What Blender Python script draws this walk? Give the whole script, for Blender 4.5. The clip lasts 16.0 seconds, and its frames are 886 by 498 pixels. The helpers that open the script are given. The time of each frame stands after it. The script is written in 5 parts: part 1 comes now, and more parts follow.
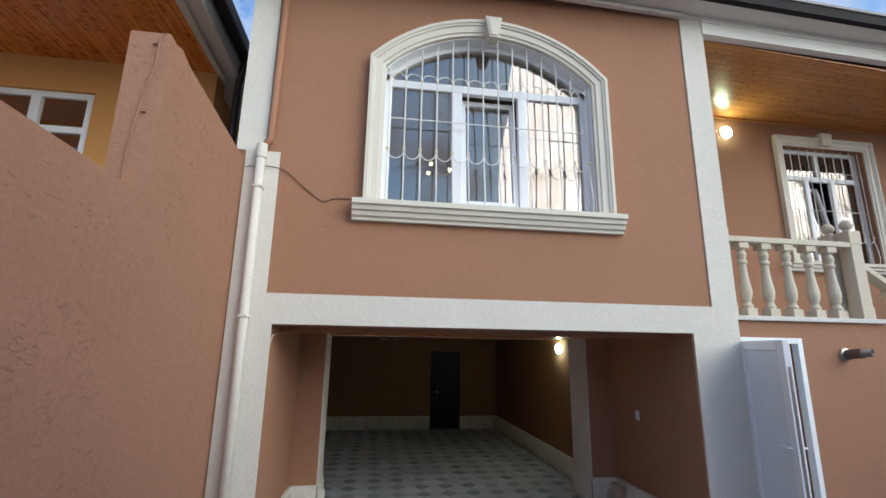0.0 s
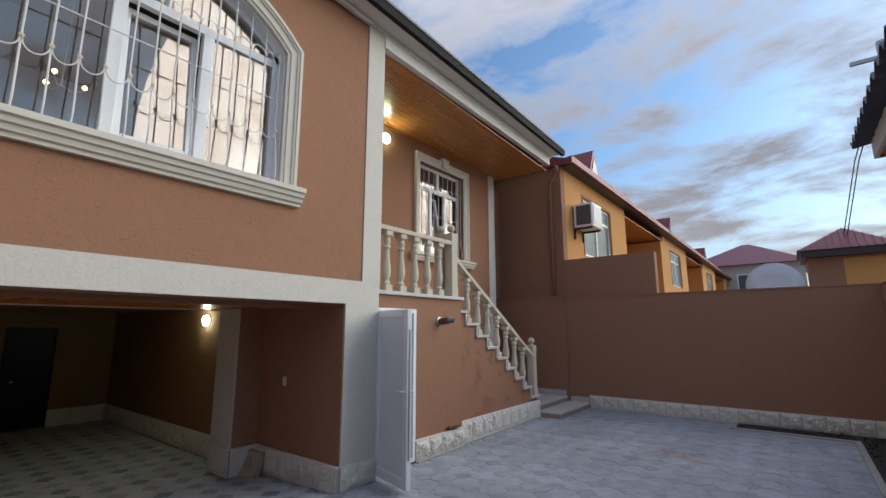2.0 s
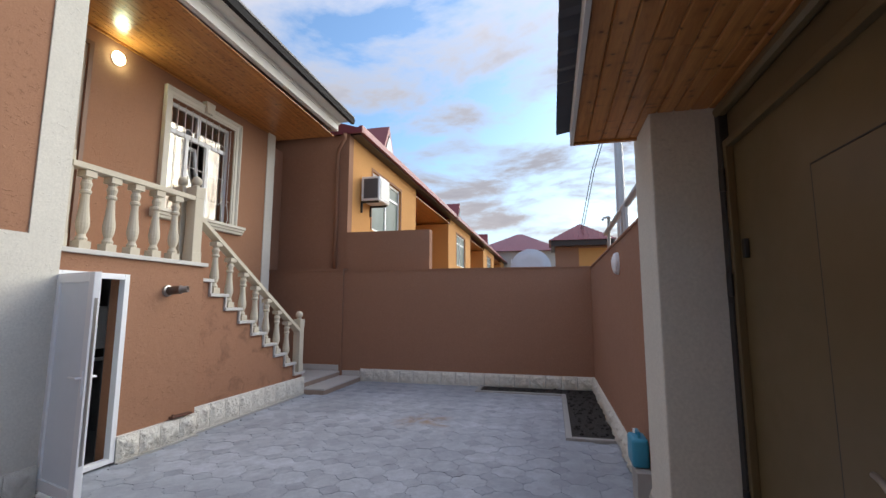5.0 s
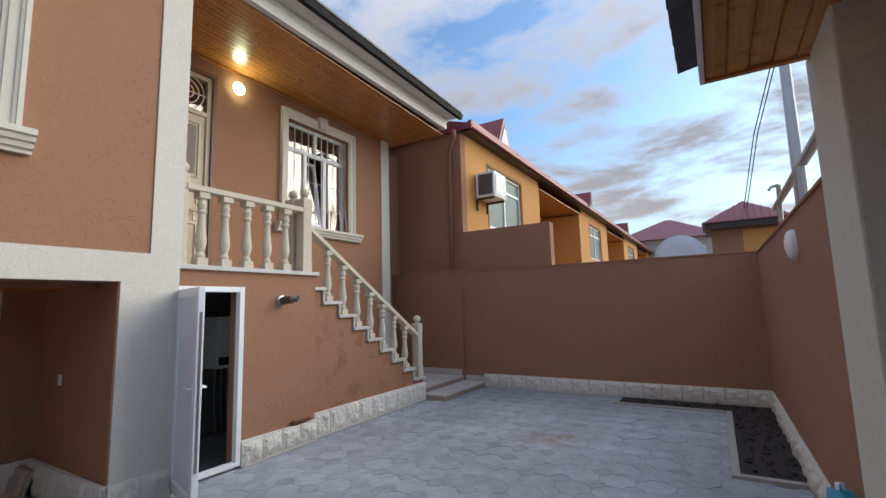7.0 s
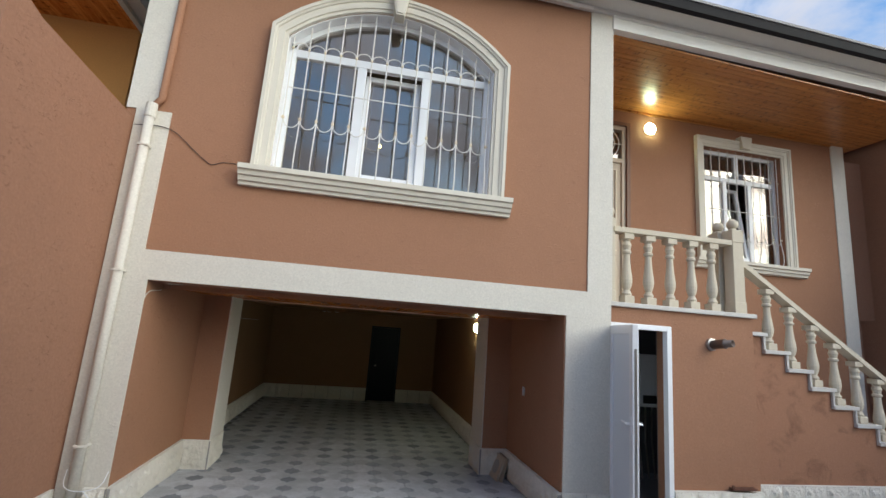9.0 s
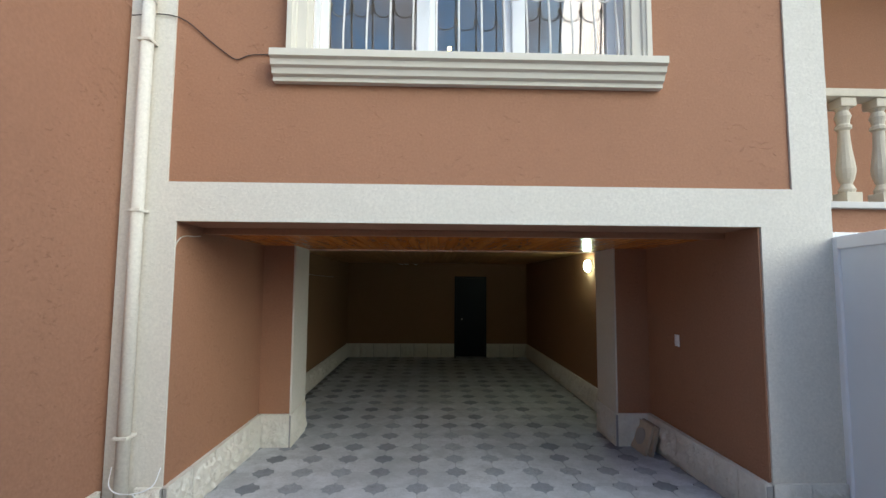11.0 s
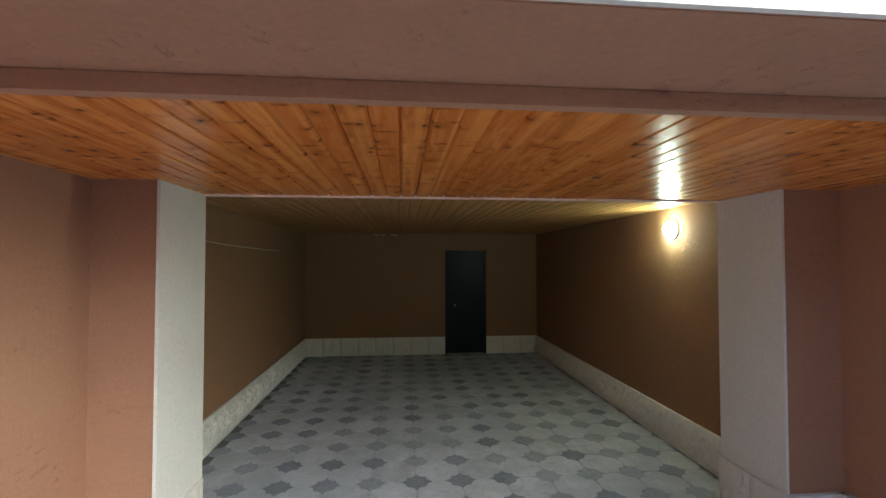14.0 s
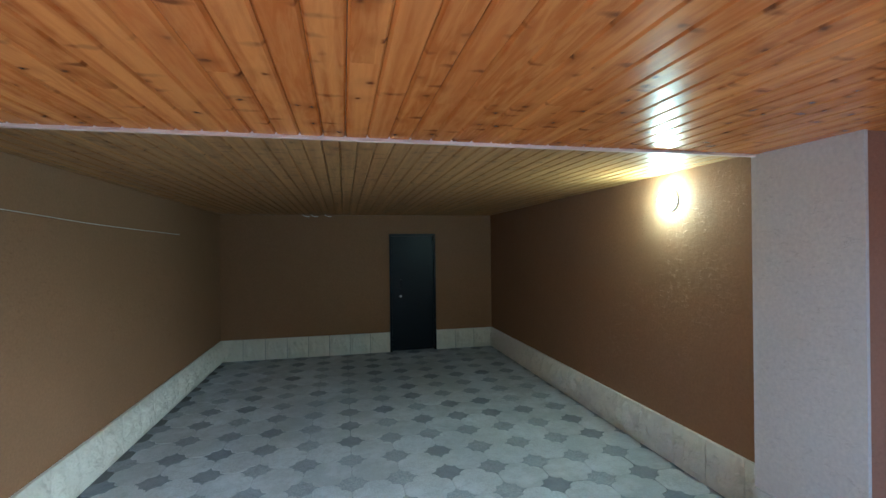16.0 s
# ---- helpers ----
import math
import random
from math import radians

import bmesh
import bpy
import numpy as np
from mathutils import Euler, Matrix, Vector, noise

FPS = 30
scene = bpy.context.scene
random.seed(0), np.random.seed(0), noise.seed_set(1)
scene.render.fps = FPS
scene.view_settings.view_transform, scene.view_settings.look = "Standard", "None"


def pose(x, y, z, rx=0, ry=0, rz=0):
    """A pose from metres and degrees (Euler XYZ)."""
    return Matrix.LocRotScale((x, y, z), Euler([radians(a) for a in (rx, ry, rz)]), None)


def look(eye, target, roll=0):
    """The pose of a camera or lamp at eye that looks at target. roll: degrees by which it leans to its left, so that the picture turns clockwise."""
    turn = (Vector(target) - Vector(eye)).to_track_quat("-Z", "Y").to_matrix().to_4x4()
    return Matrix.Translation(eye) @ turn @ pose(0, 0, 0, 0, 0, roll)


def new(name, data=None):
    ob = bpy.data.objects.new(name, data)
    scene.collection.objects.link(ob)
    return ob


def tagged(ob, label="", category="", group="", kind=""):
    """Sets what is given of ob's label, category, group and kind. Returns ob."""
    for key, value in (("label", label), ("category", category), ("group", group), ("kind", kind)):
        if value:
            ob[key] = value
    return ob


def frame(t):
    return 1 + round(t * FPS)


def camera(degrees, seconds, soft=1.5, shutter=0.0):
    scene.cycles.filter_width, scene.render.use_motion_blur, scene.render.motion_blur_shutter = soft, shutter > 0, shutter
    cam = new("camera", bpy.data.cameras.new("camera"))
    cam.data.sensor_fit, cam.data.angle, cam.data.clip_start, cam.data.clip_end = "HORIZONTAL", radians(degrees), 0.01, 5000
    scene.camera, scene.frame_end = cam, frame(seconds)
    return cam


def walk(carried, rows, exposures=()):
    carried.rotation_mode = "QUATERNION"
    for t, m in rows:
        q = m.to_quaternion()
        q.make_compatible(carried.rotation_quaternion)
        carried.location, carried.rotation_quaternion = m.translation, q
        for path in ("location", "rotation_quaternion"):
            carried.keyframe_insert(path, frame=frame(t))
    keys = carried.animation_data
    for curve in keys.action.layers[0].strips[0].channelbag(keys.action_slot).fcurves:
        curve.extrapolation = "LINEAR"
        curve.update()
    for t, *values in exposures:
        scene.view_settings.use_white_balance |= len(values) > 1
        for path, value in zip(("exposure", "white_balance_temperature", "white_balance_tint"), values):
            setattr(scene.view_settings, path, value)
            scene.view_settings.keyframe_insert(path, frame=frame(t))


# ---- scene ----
cam = camera(89.6, 16.0)
PATH = [
    (0, (0.093, -0.151, 1.857), (0.375, 1.78, 2.293), 0.9),
    (0.5, (0.015, -0.052, 1.867), (0.685, 1.77, 2.349), 1.6),
    (1, (-0.082, -0.015, 1.835), (0.962, 1.622, 2.317), 0.4),
    (1.5, (-0.151, -0.048, 1.788), (1.166, 1.396, 2.212), -0.2),
    (2, (-0.125, -0.057, 1.765), (1.428, 1.153, 2.114), -0.1),
    (2.5, (-0.101, -0.162, 1.733), (1.632, 0.788, 2.044), -0.3),
    (3, (-0.128, -0.279, 1.734), (1.701, 0.478, 2.02), 0.1),
    (3.5, (-0.11, -0.366, 1.712), (1.762, 0.285, 1.983), 0.5),
    (4, (0.094, -0.37, 1.695), (2.012, 0.136, 1.948), 0.2),
    (4.2, (0.204, -0.372, 1.699), (2.133, 0.092, 1.949), 0.2),
    (6.3, (1.147, -0.626, 1.691), (3.049, -0.047, 1.912), -1.2),
    (6.5, (1.213, -0.583, 1.715), (3.083, 0.088, 1.941), -0.8),
    (7, (1.347, -0.609, 1.751), (3.045, 0.418, 2.0), -1.6),
    (7.5, (1.404, -0.742, 1.751), (2.719, 0.728, 2.083), -0.6),
    (8, (1.368, -0.746, 1.792), (2.276, 0.993, 2.178), 1.7),
    (8.5, (1.287, -0.703, 1.824), (1.816, 1.183, 2.229), 4.0),
    (9, (1.103, -0.475, 1.778), (1.448, 1.461, 2.141), 4.3),
    (9.5, (0.945, -0.2, 1.688), (1.165, 1.771, 1.949), 1.3),
    (10, (0.923, 0.117, 1.632), (0.993, 2.108, 1.803), 1.0),
    (10.2, (0.944, 0.283, 1.633), (0.969, 2.276, 1.799), 0.8),
    (12.3, (0.86, 2.006, 1.596), (1.002, 3.996, 1.723), -0.2),
    (12.5, (0.812, 2.176, 1.581), (0.959, 4.166, 1.709), -0.1),
    (13, (0.728, 2.592, 1.594), (0.888, 4.582, 1.713), -0.2),
    (13.5, (0.733, 3.004, 1.591), (0.917, 4.993, 1.685), -0.3),
    (14, (0.738, 3.353, 1.603), (0.92, 5.344, 1.656), 0.0),
    (14.5, (0.654, 3.713, 1.618), (0.856, 5.702, 1.658), 0.6),
    (15, (0.66, 3.925, 1.597), (0.96, 5.902, 1.611), 0.3),
    (15.5, (0.772, 4.128, 1.598), (1.147, 6.092, 1.614), -0.1),
    (16, (0.811, 4.324, 1.542), (1.246, 6.276, 1.542), -0.7),
]
walk(cam, [(t, look(eye, target, roll)) for t, eye, target, roll in PATH],
     exposures=[(0, 0.72, 6500, 9), (1.5, 0.24, 6800, 10), (3, 0.62, 7100, 12), (4, 0.78, 7200, 12), (6.5, 0.72, 7150, 12), (7, 0.61, 7050, 11), (9, 0.72, 6900, 9), (10.2, 0.84, 6600, 6), (12.5, 1.15, 6600, 7), (13.1, 1.33, 6700, 9), (13.55, 1.48, 6700, 9), (14, 2.05, 6400, 7), (14.5, 2.65, 5950, 3), (15.2, 2.8, 5500, 0), (16, 2.8, 5050, -1)])

# ---- light ----
SUN_AZ, SUN_EL = radians(133.0), radians(25.0)


def make_world():
    world = bpy.data.worlds.new("dusk_sky")
    scene.world = world
    world.use_nodes = True
    nt = world.node_tree
    nt.nodes.clear()
    out = nt.nodes.new("ShaderNodeOutputWorld")
    bg = nt.nodes.new("ShaderNodeBackground")
    sky = nt.nodes.new("ShaderNodeTexSky")
    sky.sky_type = "NISHITA"
    sky.sun_disc = False
    sky.sun_elevation = SUN_EL
    sky.sun_rotation = SUN_AZ
    sky.dust_density = 2.0
    tc = nt.nodes.new("ShaderNodeTexCoord")
    sep = nt.nodes.new("ShaderNodeSeparateXYZ")
    nt.links.new(tc.outputs["Generated"], sep.inputs[0])
    up = nt.nodes.new("ShaderNodeMath")
    up.operation = "MAXIMUM"
    nt.links.new(sep.outputs["Z"], up.inputs[0])
    up.inputs[1].default_value = 0.0
    add = nt.nodes.new("ShaderNodeMath")
    nt.links.new(up.outputs[0], add.inputs[0])
    add.inputs[1].default_value = 0.24
    dx = nt.nodes.new("ShaderNodeMath")
    dx.operation = "DIVIDE"
    dy = nt.nodes.new("ShaderNodeMath")
    dy.operation = "DIVIDE"
    for n, axis in ((dx, "X"), (dy, "Y")):
        nt.links.new(sep.outputs[axis], n.inputs[0])
        nt.links.new(add.outputs[0], n.inputs[1])
    comb = nt.nodes.new("ShaderNodeCombineXYZ")
    nt.links.new(dx.outputs[0], comb.inputs[0])
    nt.links.new(dy.outputs[0], comb.inputs[1])
    mapping = nt.nodes.new("ShaderNodeMapping")
    mapping.inputs["Rotation"].default_value = (0, 0, 0.25)
    mapping.inputs["Scale"].default_value = (1.55, 0.95, 1.0)
    nt.links.new(comb.outputs[0], mapping.inputs[0])
    big = nt.nodes.new("ShaderNodeTexNoise")
    big.inputs["Scale"].default_value = 2.1
    big.inputs["Detail"].default_value = 9.0
    big.inputs["Roughness"].default_value = 0.6
    big.inputs["Distortion"].default_value = 0.25
    nt.links.new(mapping.outputs[0], big.inputs["Vector"])
    ramp = nt.nodes.new("ShaderNodeValToRGB")
    ramp.color_ramp.elements[0].position = 0.42
    ramp.color_ramp.elements[0].color = (0, 0, 0, 1)
    ramp.color_ramp.elements[1].position = 0.60
    ramp.color_ramp.elements[1].color = (1, 1, 1, 1)
    nt.links.new(big.outputs["Fac"], ramp.inputs[0])
    # cloud colour: bright thin edges, grey thick bodies
    body = nt.nodes.new("ShaderNodeValToRGB")
    e = body.color_ramp.elements
    e[0].position, e[0].color = 0.42, CLOUD_THIN
    e[1].position, e[1].color = 0.68, CLOUD_THICK
    nt.links.new(big.outputs["Fac"], body.inputs[0])
    skymul = nt.nodes.new("ShaderNodeMixRGB")
    skymul.blend_type = "MULTIPLY"
    skymul.inputs[0].default_value = 1.0
    skymul.inputs[2].default_value = SKY_TINT
    nt.links.new(sky.outputs[0], skymul.inputs[1])
    # the cloud deck grows brighter towards the zenith
    cube = nt.nodes.new("ShaderNodeMath")
    cube.operation = "POWER"
    nt.links.new(up.outputs[0], cube.inputs[0])
    cube.inputs[1].default_value = 3.0
    lift = nt.nodes.new("ShaderNodeMath")
    lift.operation = "MULTIPLY_ADD"
    nt.links.new(cube.outputs[0], lift.inputs[0])
    lift.inputs[1].default_value = 3.3
    lift.inputs[2].default_value = 0.80
    deck = nt.nodes.new("ShaderNodeVectorMath")
    deck.operation = "SCALE"
    nt.links.new(body.outputs[0], deck.inputs[0])
    nt.links.new(lift.outputs[0], deck.inputs["Scale"])
    mix = nt.nodes.new("ShaderNodeMixRGB")
    nt.links.new(ramp.outputs[0], mix.inputs[0])
    nt.links.new(skymul.outputs[0], mix.inputs[1])
    nt.links.new(deck.outputs[0], mix.inputs[2])
    haze = nt.nodes.new("ShaderNodeMapRange")
    haze.inputs["From Max"].default_value = 0.30
    haze.inputs["To Min"].default_value = 0.7
    haze.inputs["To Max"].default_value = 0.0
    nt.links.new(up.outputs[0], haze.inputs["Value"])
    veil = nt.nodes.new("ShaderNodeMixRGB")
    nt.links.new(haze.outputs[0], veil.inputs[0])
    nt.links.new(mix.outputs[0], veil.inputs[1])
    veil.inputs[2].default_value = HAZE
    nt.links.new(veil.outputs[0], bg.inputs[0])
    bg.inputs[1].default_value = SKY_STRENGTH
    nt.links.new(bg.outputs[0], out.inputs[0])


SKY_STRENGTH = 0.15
SKY_TINT = (0.64, 0.92, 1.18, 1)
HAZE = (3.0, 2.85, 2.95, 1)
CLOUD_THIN = (2.65, 2.88, 3.4, 1)
CLOUD_THICK = (1.6, 1.78, 2.3, 1)
make_world()

sun_data = bpy.data.lights.new("sun", "SUN")
sun_data.energy, sun_data.angle, sun_data.color = 1.3, radians(54), (1.0, 0.94, 0.86)
sun = new("sun", sun_data)
sun.matrix_world = look((20 * math.cos(SUN_EL) * math.sin(SUN_AZ), 20 * math.cos(SUN_EL) * math.cos(SUN_AZ), 20 * math.sin(SUN_EL)), (0, 0, 0))


# ---- materials ----
def material(name):
    m = bpy.data.materials.new(name)
    m.use_nodes = True
    nt = m.node_tree
    b = nt.nodes["Principled BSDF"]
    return m, nt, b


def coords(nt, scale=(1, 1, 1), rot=(0, 0, 0)):
    tc = nt.nodes.new("ShaderNodeTexCoord")
    mp = nt.nodes.new("ShaderNodeMapping")
    mp.inputs["Scale"].default_value = scale
    mp.inputs["Rotation"].default_value = rot
    nt.links.new(tc.outputs["Object"], mp.inputs[0])
    return mp.outputs[0]


def noise_node(nt, vec, scale, detail=4, rough=0.55, distort=0.0):
    n = nt.nodes.new("ShaderNodeTexNoise")
    n.inputs["Scale"].default_value = scale
    n.inputs["Detail"].default_value = detail
    n.inputs["Roughness"].default_value = rough
    n.inputs["Distortion"].default_value = distort
    nt.links.new(vec, n.inputs["Vector"])
    return n.outputs["Fac"]


def ramp_node(nt, fac, stops):
    r = nt.nodes.new("ShaderNodeValToRGB")
    els = r.color_ramp.elements
    while len(els) < len(stops):
        els.new(0.5)
    for el, (p, c) in zip(els, stops):
        el.position = p
        el.color = (*c, 1) if len(c) == 3 else c
    nt.links.new(fac, r.inputs[0])
    return r.outputs[0]


def grey(v):
    return (v, v, v)


def mixed(nt, fac, a, b, mode="MIX"):
    n = nt.nodes.new("ShaderNodeMixRGB")
    n.blend_type = mode
    for i, v in ((0, fac), (1, a), (2, b)):
        if isinstance(v, (int, float)):
            n.inputs[i].default_value = v
        elif isinstance(v, tuple):
            n.inputs[i].default_value = (*v, 1)
        else:
            nt.links.new(v, n.inputs[i])
    return n.outputs[0]


def bump(nt, b, height, strength, distance, below=None):
    n = nt.nodes.new("ShaderNodeBump")
    n.inputs["Strength"].default_value = strength
    n.inputs["Distance"].default_value = distance
    nt.links.new(height, n.inputs["Height"])
    if below is not None:
        nt.links.new(below, n.inputs["Normal"])
    nt.links.new(n.outputs[0], b.inputs["Normal"])
    return n.outputs[0]


def shade(c, k):
    return tuple(min(1.0, v * k) for v in c)


def stucco(name, colour, rough_height=0.014, grain=55.0, vary=0.12, fleck_depth=0.6, stains=0.0):
    """Trowelled plaster paint: fine grain, pressed flecks and slow blotches."""
    m, nt, b = material(name)
    v = coords(nt)
    blotch = noise_node(nt, v, 1.3, 5, 0.6)
    fine = noise_node(nt, v, grain, 6, 0.6)
    fleck = noise_node(nt, coords(nt, (0.6, 0.6, 1.3), (0.0, 0.5, 0.0)), 34.0, 5, 0.62, 0.5)
    flat = ramp_node(nt, fleck, [(0.59, grey(0.0)), (0.65, grey(1.0))])
    crowd = ramp_node(nt, noise_node(nt, v, 3.5, 3), [(0.44, grey(0.05)), (0.62, grey(1.0))])
    flat = mixed(nt, 1.0, flat, crowd, "MULTIPLY")
    col = mixed(nt, blotch, shade(colour, 1 - vary), shade(colour, 1 + vary))
    mottle = noise_node(nt, v, 8.0, 4, 0.65)
    col = mixed(nt, ramp_node(nt, mottle, [(0.35, grey(0.0)), (0.7, grey(0.6))]), col, shade(colour, 1.1))
    col = mixed(nt, ramp_node(nt, fine, [(0.3, grey(0.0)), (0.7, grey(1.0))]), shade(colour, 0.88), col)
    # pit shade put into the colour: flecks darkened because the bump reads weakly
    col = mixed(nt, ramp_node(nt, flat, [(0.0, grey(0.0)), (1.0, grey(0.16))]), col, shade(colour, 0.72))
    if stains:
        damp = noise_node(nt, coords(nt, (1.0, 1.0, 1.0), (0.3, 0.0, 0.5)), 3.4, 6, 0.62, 0.5)
        col = mixed(nt, ramp_node(nt, damp, [(0.52, grey(0.0)), (0.66, grey(stains))]), col, shade(colour, 0.55))
    nt.links.new(col, b.inputs["Base Color"])
    b.inputs["Roughness"].default_value = 0.85
    b.inputs["Specular IOR Level"].default_value = 0.25
    n0 = bump(nt, b, mottle, 0.35, rough_height * 0.9)
    n1 = bump(nt, b, fine, 0.4, rough_height * 0.4, n0)
    bump(nt, b, flat, fleck_depth, rough_height * 0.62, n1)
    return m


def plain(name, colour, rough=0.5, metal=0.0, vary=0.08, scale=8.0, bump_h=0.0, spec=0.5):
    m, nt, b = material(name)
    v = coords(nt)
    n = noise_node(nt, v, scale, 5, 0.6)
    nt.links.new(mixed(nt, n, shade(colour, 1 - vary), shade(colour, 1 + vary)), b.inputs["Base Color"])
    r = nt.nodes.new("ShaderNodeMapRange")
    r.inputs["To Min"].default_value = max(0.03, rough - 0.08)
    r.inputs["To Max"].default_value = min(1.0, rough + 0.08)
    nt.links.new(noise_node(nt, v, scale * 3.1, 3), r.inputs["Value"])
    nt.links.new(r.outputs[0], b.inputs["Roughness"])
    b.inputs["Metallic"].default_value = metal
    b.inputs["Specular IOR Level"].default_value = spec
    if bump_h:
        bump(nt, b, noise_node(nt, v, scale * 6, 4), 0.5, bump_h)
    return m


def stone(name, colour, dark=0.72, bump_h=0.012):
    m, nt, b = material(name)
    v = coords(nt)
    info = nt.nodes.new("ShaderNodeObjectInfo")
    a = noise_node(nt, v, 24.0, 7, 0.66, 0.4)
    c = noise_node(nt, v, 60.0, 4, 0.6)
    col = mixed(nt, a, shade(colour, dark), shade(colour, 1.06))
    col = mixed(nt, ramp_node(nt, info.outputs["Random"], [(0.0, grey(0.0)), (1.0, grey(0.35))]), col, shade(colour, 0.86))
    nt.links.new(col, b.inputs["Base Color"])
    b.inputs["Roughness"].default_value = 0.9
    n1 = bump(nt, b, a, 1.0, bump_h)
    bump(nt, b, c, 0.4, bump_h * 0.25, n1)
    return m


def wood(name, light, dark, grain_axis, gloss=0.28):
    """Varnished pine boards: grain along one axis, knots, a tone of its own for each board."""
    m, nt, b = material(name)
    geo = nt.nodes.new("ShaderNodeNewGeometry")
    tc = nt.nodes.new("ShaderNodeTexCoord")
    off = nt.nodes.new("ShaderNodeVectorMath")
    off.operation = "SCALE"
    comb = nt.nodes.new("ShaderNodeCombineXYZ")
    for i in range(3):
        nt.links.new(geo.outputs["Random Per Island"], comb.inputs[i])
    nt.links.new(comb.outputs[0], off.inputs[0])
    off.inputs["Scale"].default_value = 37.0
    add = nt.nodes.new("ShaderNodeVectorMath")
    nt.links.new(tc.outputs["Object"], add.inputs[0])
    nt.links.new(off.outputs[0], add.inputs[1])
    mp = nt.nodes.new("ShaderNodeMapping")
    mp.inputs["Scale"].default_value = (1.0, 0.11, 1.0) if grain_axis == "y" else (0.11, 1.0, 1.0)
    nt.links.new(add.outputs[0], mp.inputs[0])
    grain = noise_node(nt, mp.outputs[0], 38.0, 5, 0.6, 1.2)
    wide = noise_node(nt, mp.outputs[0], 6.0, 4, 0.6, 0.6)
    kn = nt.nodes.new("ShaderNodeMapping")
    kn.inputs["Scale"].default_value = (1.0, 1.0, 1.0)
    warp = nt.nodes.new("ShaderNodeTexNoise")
    warp.inputs["Scale"].default_value = 30.0
    nt.links.new(add.outputs[0], warp.inputs["Vector"])
    push = nt.nodes.new("ShaderNodeVectorMath")
    push.operation = "MULTIPLY_ADD"
    nt.links.new(warp.outputs["Color"], push.inputs[0])
    push.inputs[1].default_value = (0.03, 0.03, 0.0)
    nt.links.new(add.outputs[0], push.inputs[2])
    nt.links.new(push.outputs[0], kn.inputs[0])
    vor = nt.nodes.new("ShaderNodeTexVoronoi")
    vor.voronoi_dimensions = "2D"
    vor.inputs["Scale"].default_value = 6.5
    vor.inputs["Randomness"].default_value = 1.0
    nt.links.new(kn.outputs[0], vor.inputs["Vector"])
    knot = ramp_node(nt, vor.outputs["Distance"], [(0.03, grey(1.0)), (0.10, grey(0.0))])
    gate = ramp_node(nt, noise_node(nt, kn.outputs[0], 2.4, 2), [(0.44, grey(0.0)), (0.52, grey(1.0))])
    col = mixed(nt, ramp_node(nt, grain, [(0.38, grey(0.0)), (0.6, grey(1.0))]), dark, light)
    col = mixed(nt, wide, shade(dark, 0.95), col)
    col = mixed(nt, ramp_node(nt, geo.outputs["Random Per Island"], [(0.0, grey(0.0)), (1.0, grey(0.5))]), col, shade(dark, 1.15))
    knots = mixed(nt, 1.0, knot, gate, "MULTIPLY")
    rim = mixed(nt, 1.0, ramp_node(nt, vor.outputs["Distance"], [(0.10, grey(0.75)), (0.36, grey(0.0))]), gate, "MULTIPLY")
    col = mixed(nt, rim, col, shade(dark, 0.75))
    cross = nt.nodes.new("ShaderNodeMapping")
    cross.inputs["Scale"].default_value = (0.55, 1.9, 1.0) if grain_axis == "y" else (1.9, 0.55, 1.0)
    nt.links.new(push.outputs[0], cross.inputs[0])
    ticks = nt.nodes.new("ShaderNodeTexVoronoi")
    ticks.voronoi_dimensions = "2D"
    ticks.inputs["Scale"].default_value = 5.0
    nt.links.new(cross.outputs[0], ticks.inputs["Vector"])
    few = ramp_node(nt, noise_node(nt, cross.outputs[0], 3.0, 2), [(0.40, grey(0.0)), (0.47, grey(1.0))])
    mark = ramp_node(nt, ticks.outputs["Distance"], [(0.05, grey(0.9)), (0.15, grey(0.0))])
    col = mixed(nt, mixed(nt, 1.0, mark, few, "MULTIPLY"), col, mixed(nt, 0.5, shade(dark, 0.5), (0.20, 0.045, 0.01)))
    band = nt.nodes.new("ShaderNodeMapping")
    band.inputs["Scale"].default_value = (1.0, 0.02, 1.0) if grain_axis == "y" else (0.02, 1.0, 1.0)
    nt.links.new(add.outputs[0], band.inputs[0])
    pale = ramp_node(nt, noise_node(nt, band.outputs[0], 17.0, 2), [(0.48, grey(0.0)), (0.62, grey(0.42))])
    col = mixed(nt, pale, col, shade(light, 1.12))
    col = mixed(nt, knots, col, mixed(nt, 0.5, shade(dark, 0.4), (0.14, 0.035, 0.008)))
    nt.links.new(col, b.inputs["Base Color"])
    b.inputs["Roughness"].default_value = gloss
    b.inputs["Specular IOR Level"].default_value = 0.45
    bump(nt, b, grain, 0.3, 0.002)
    return m


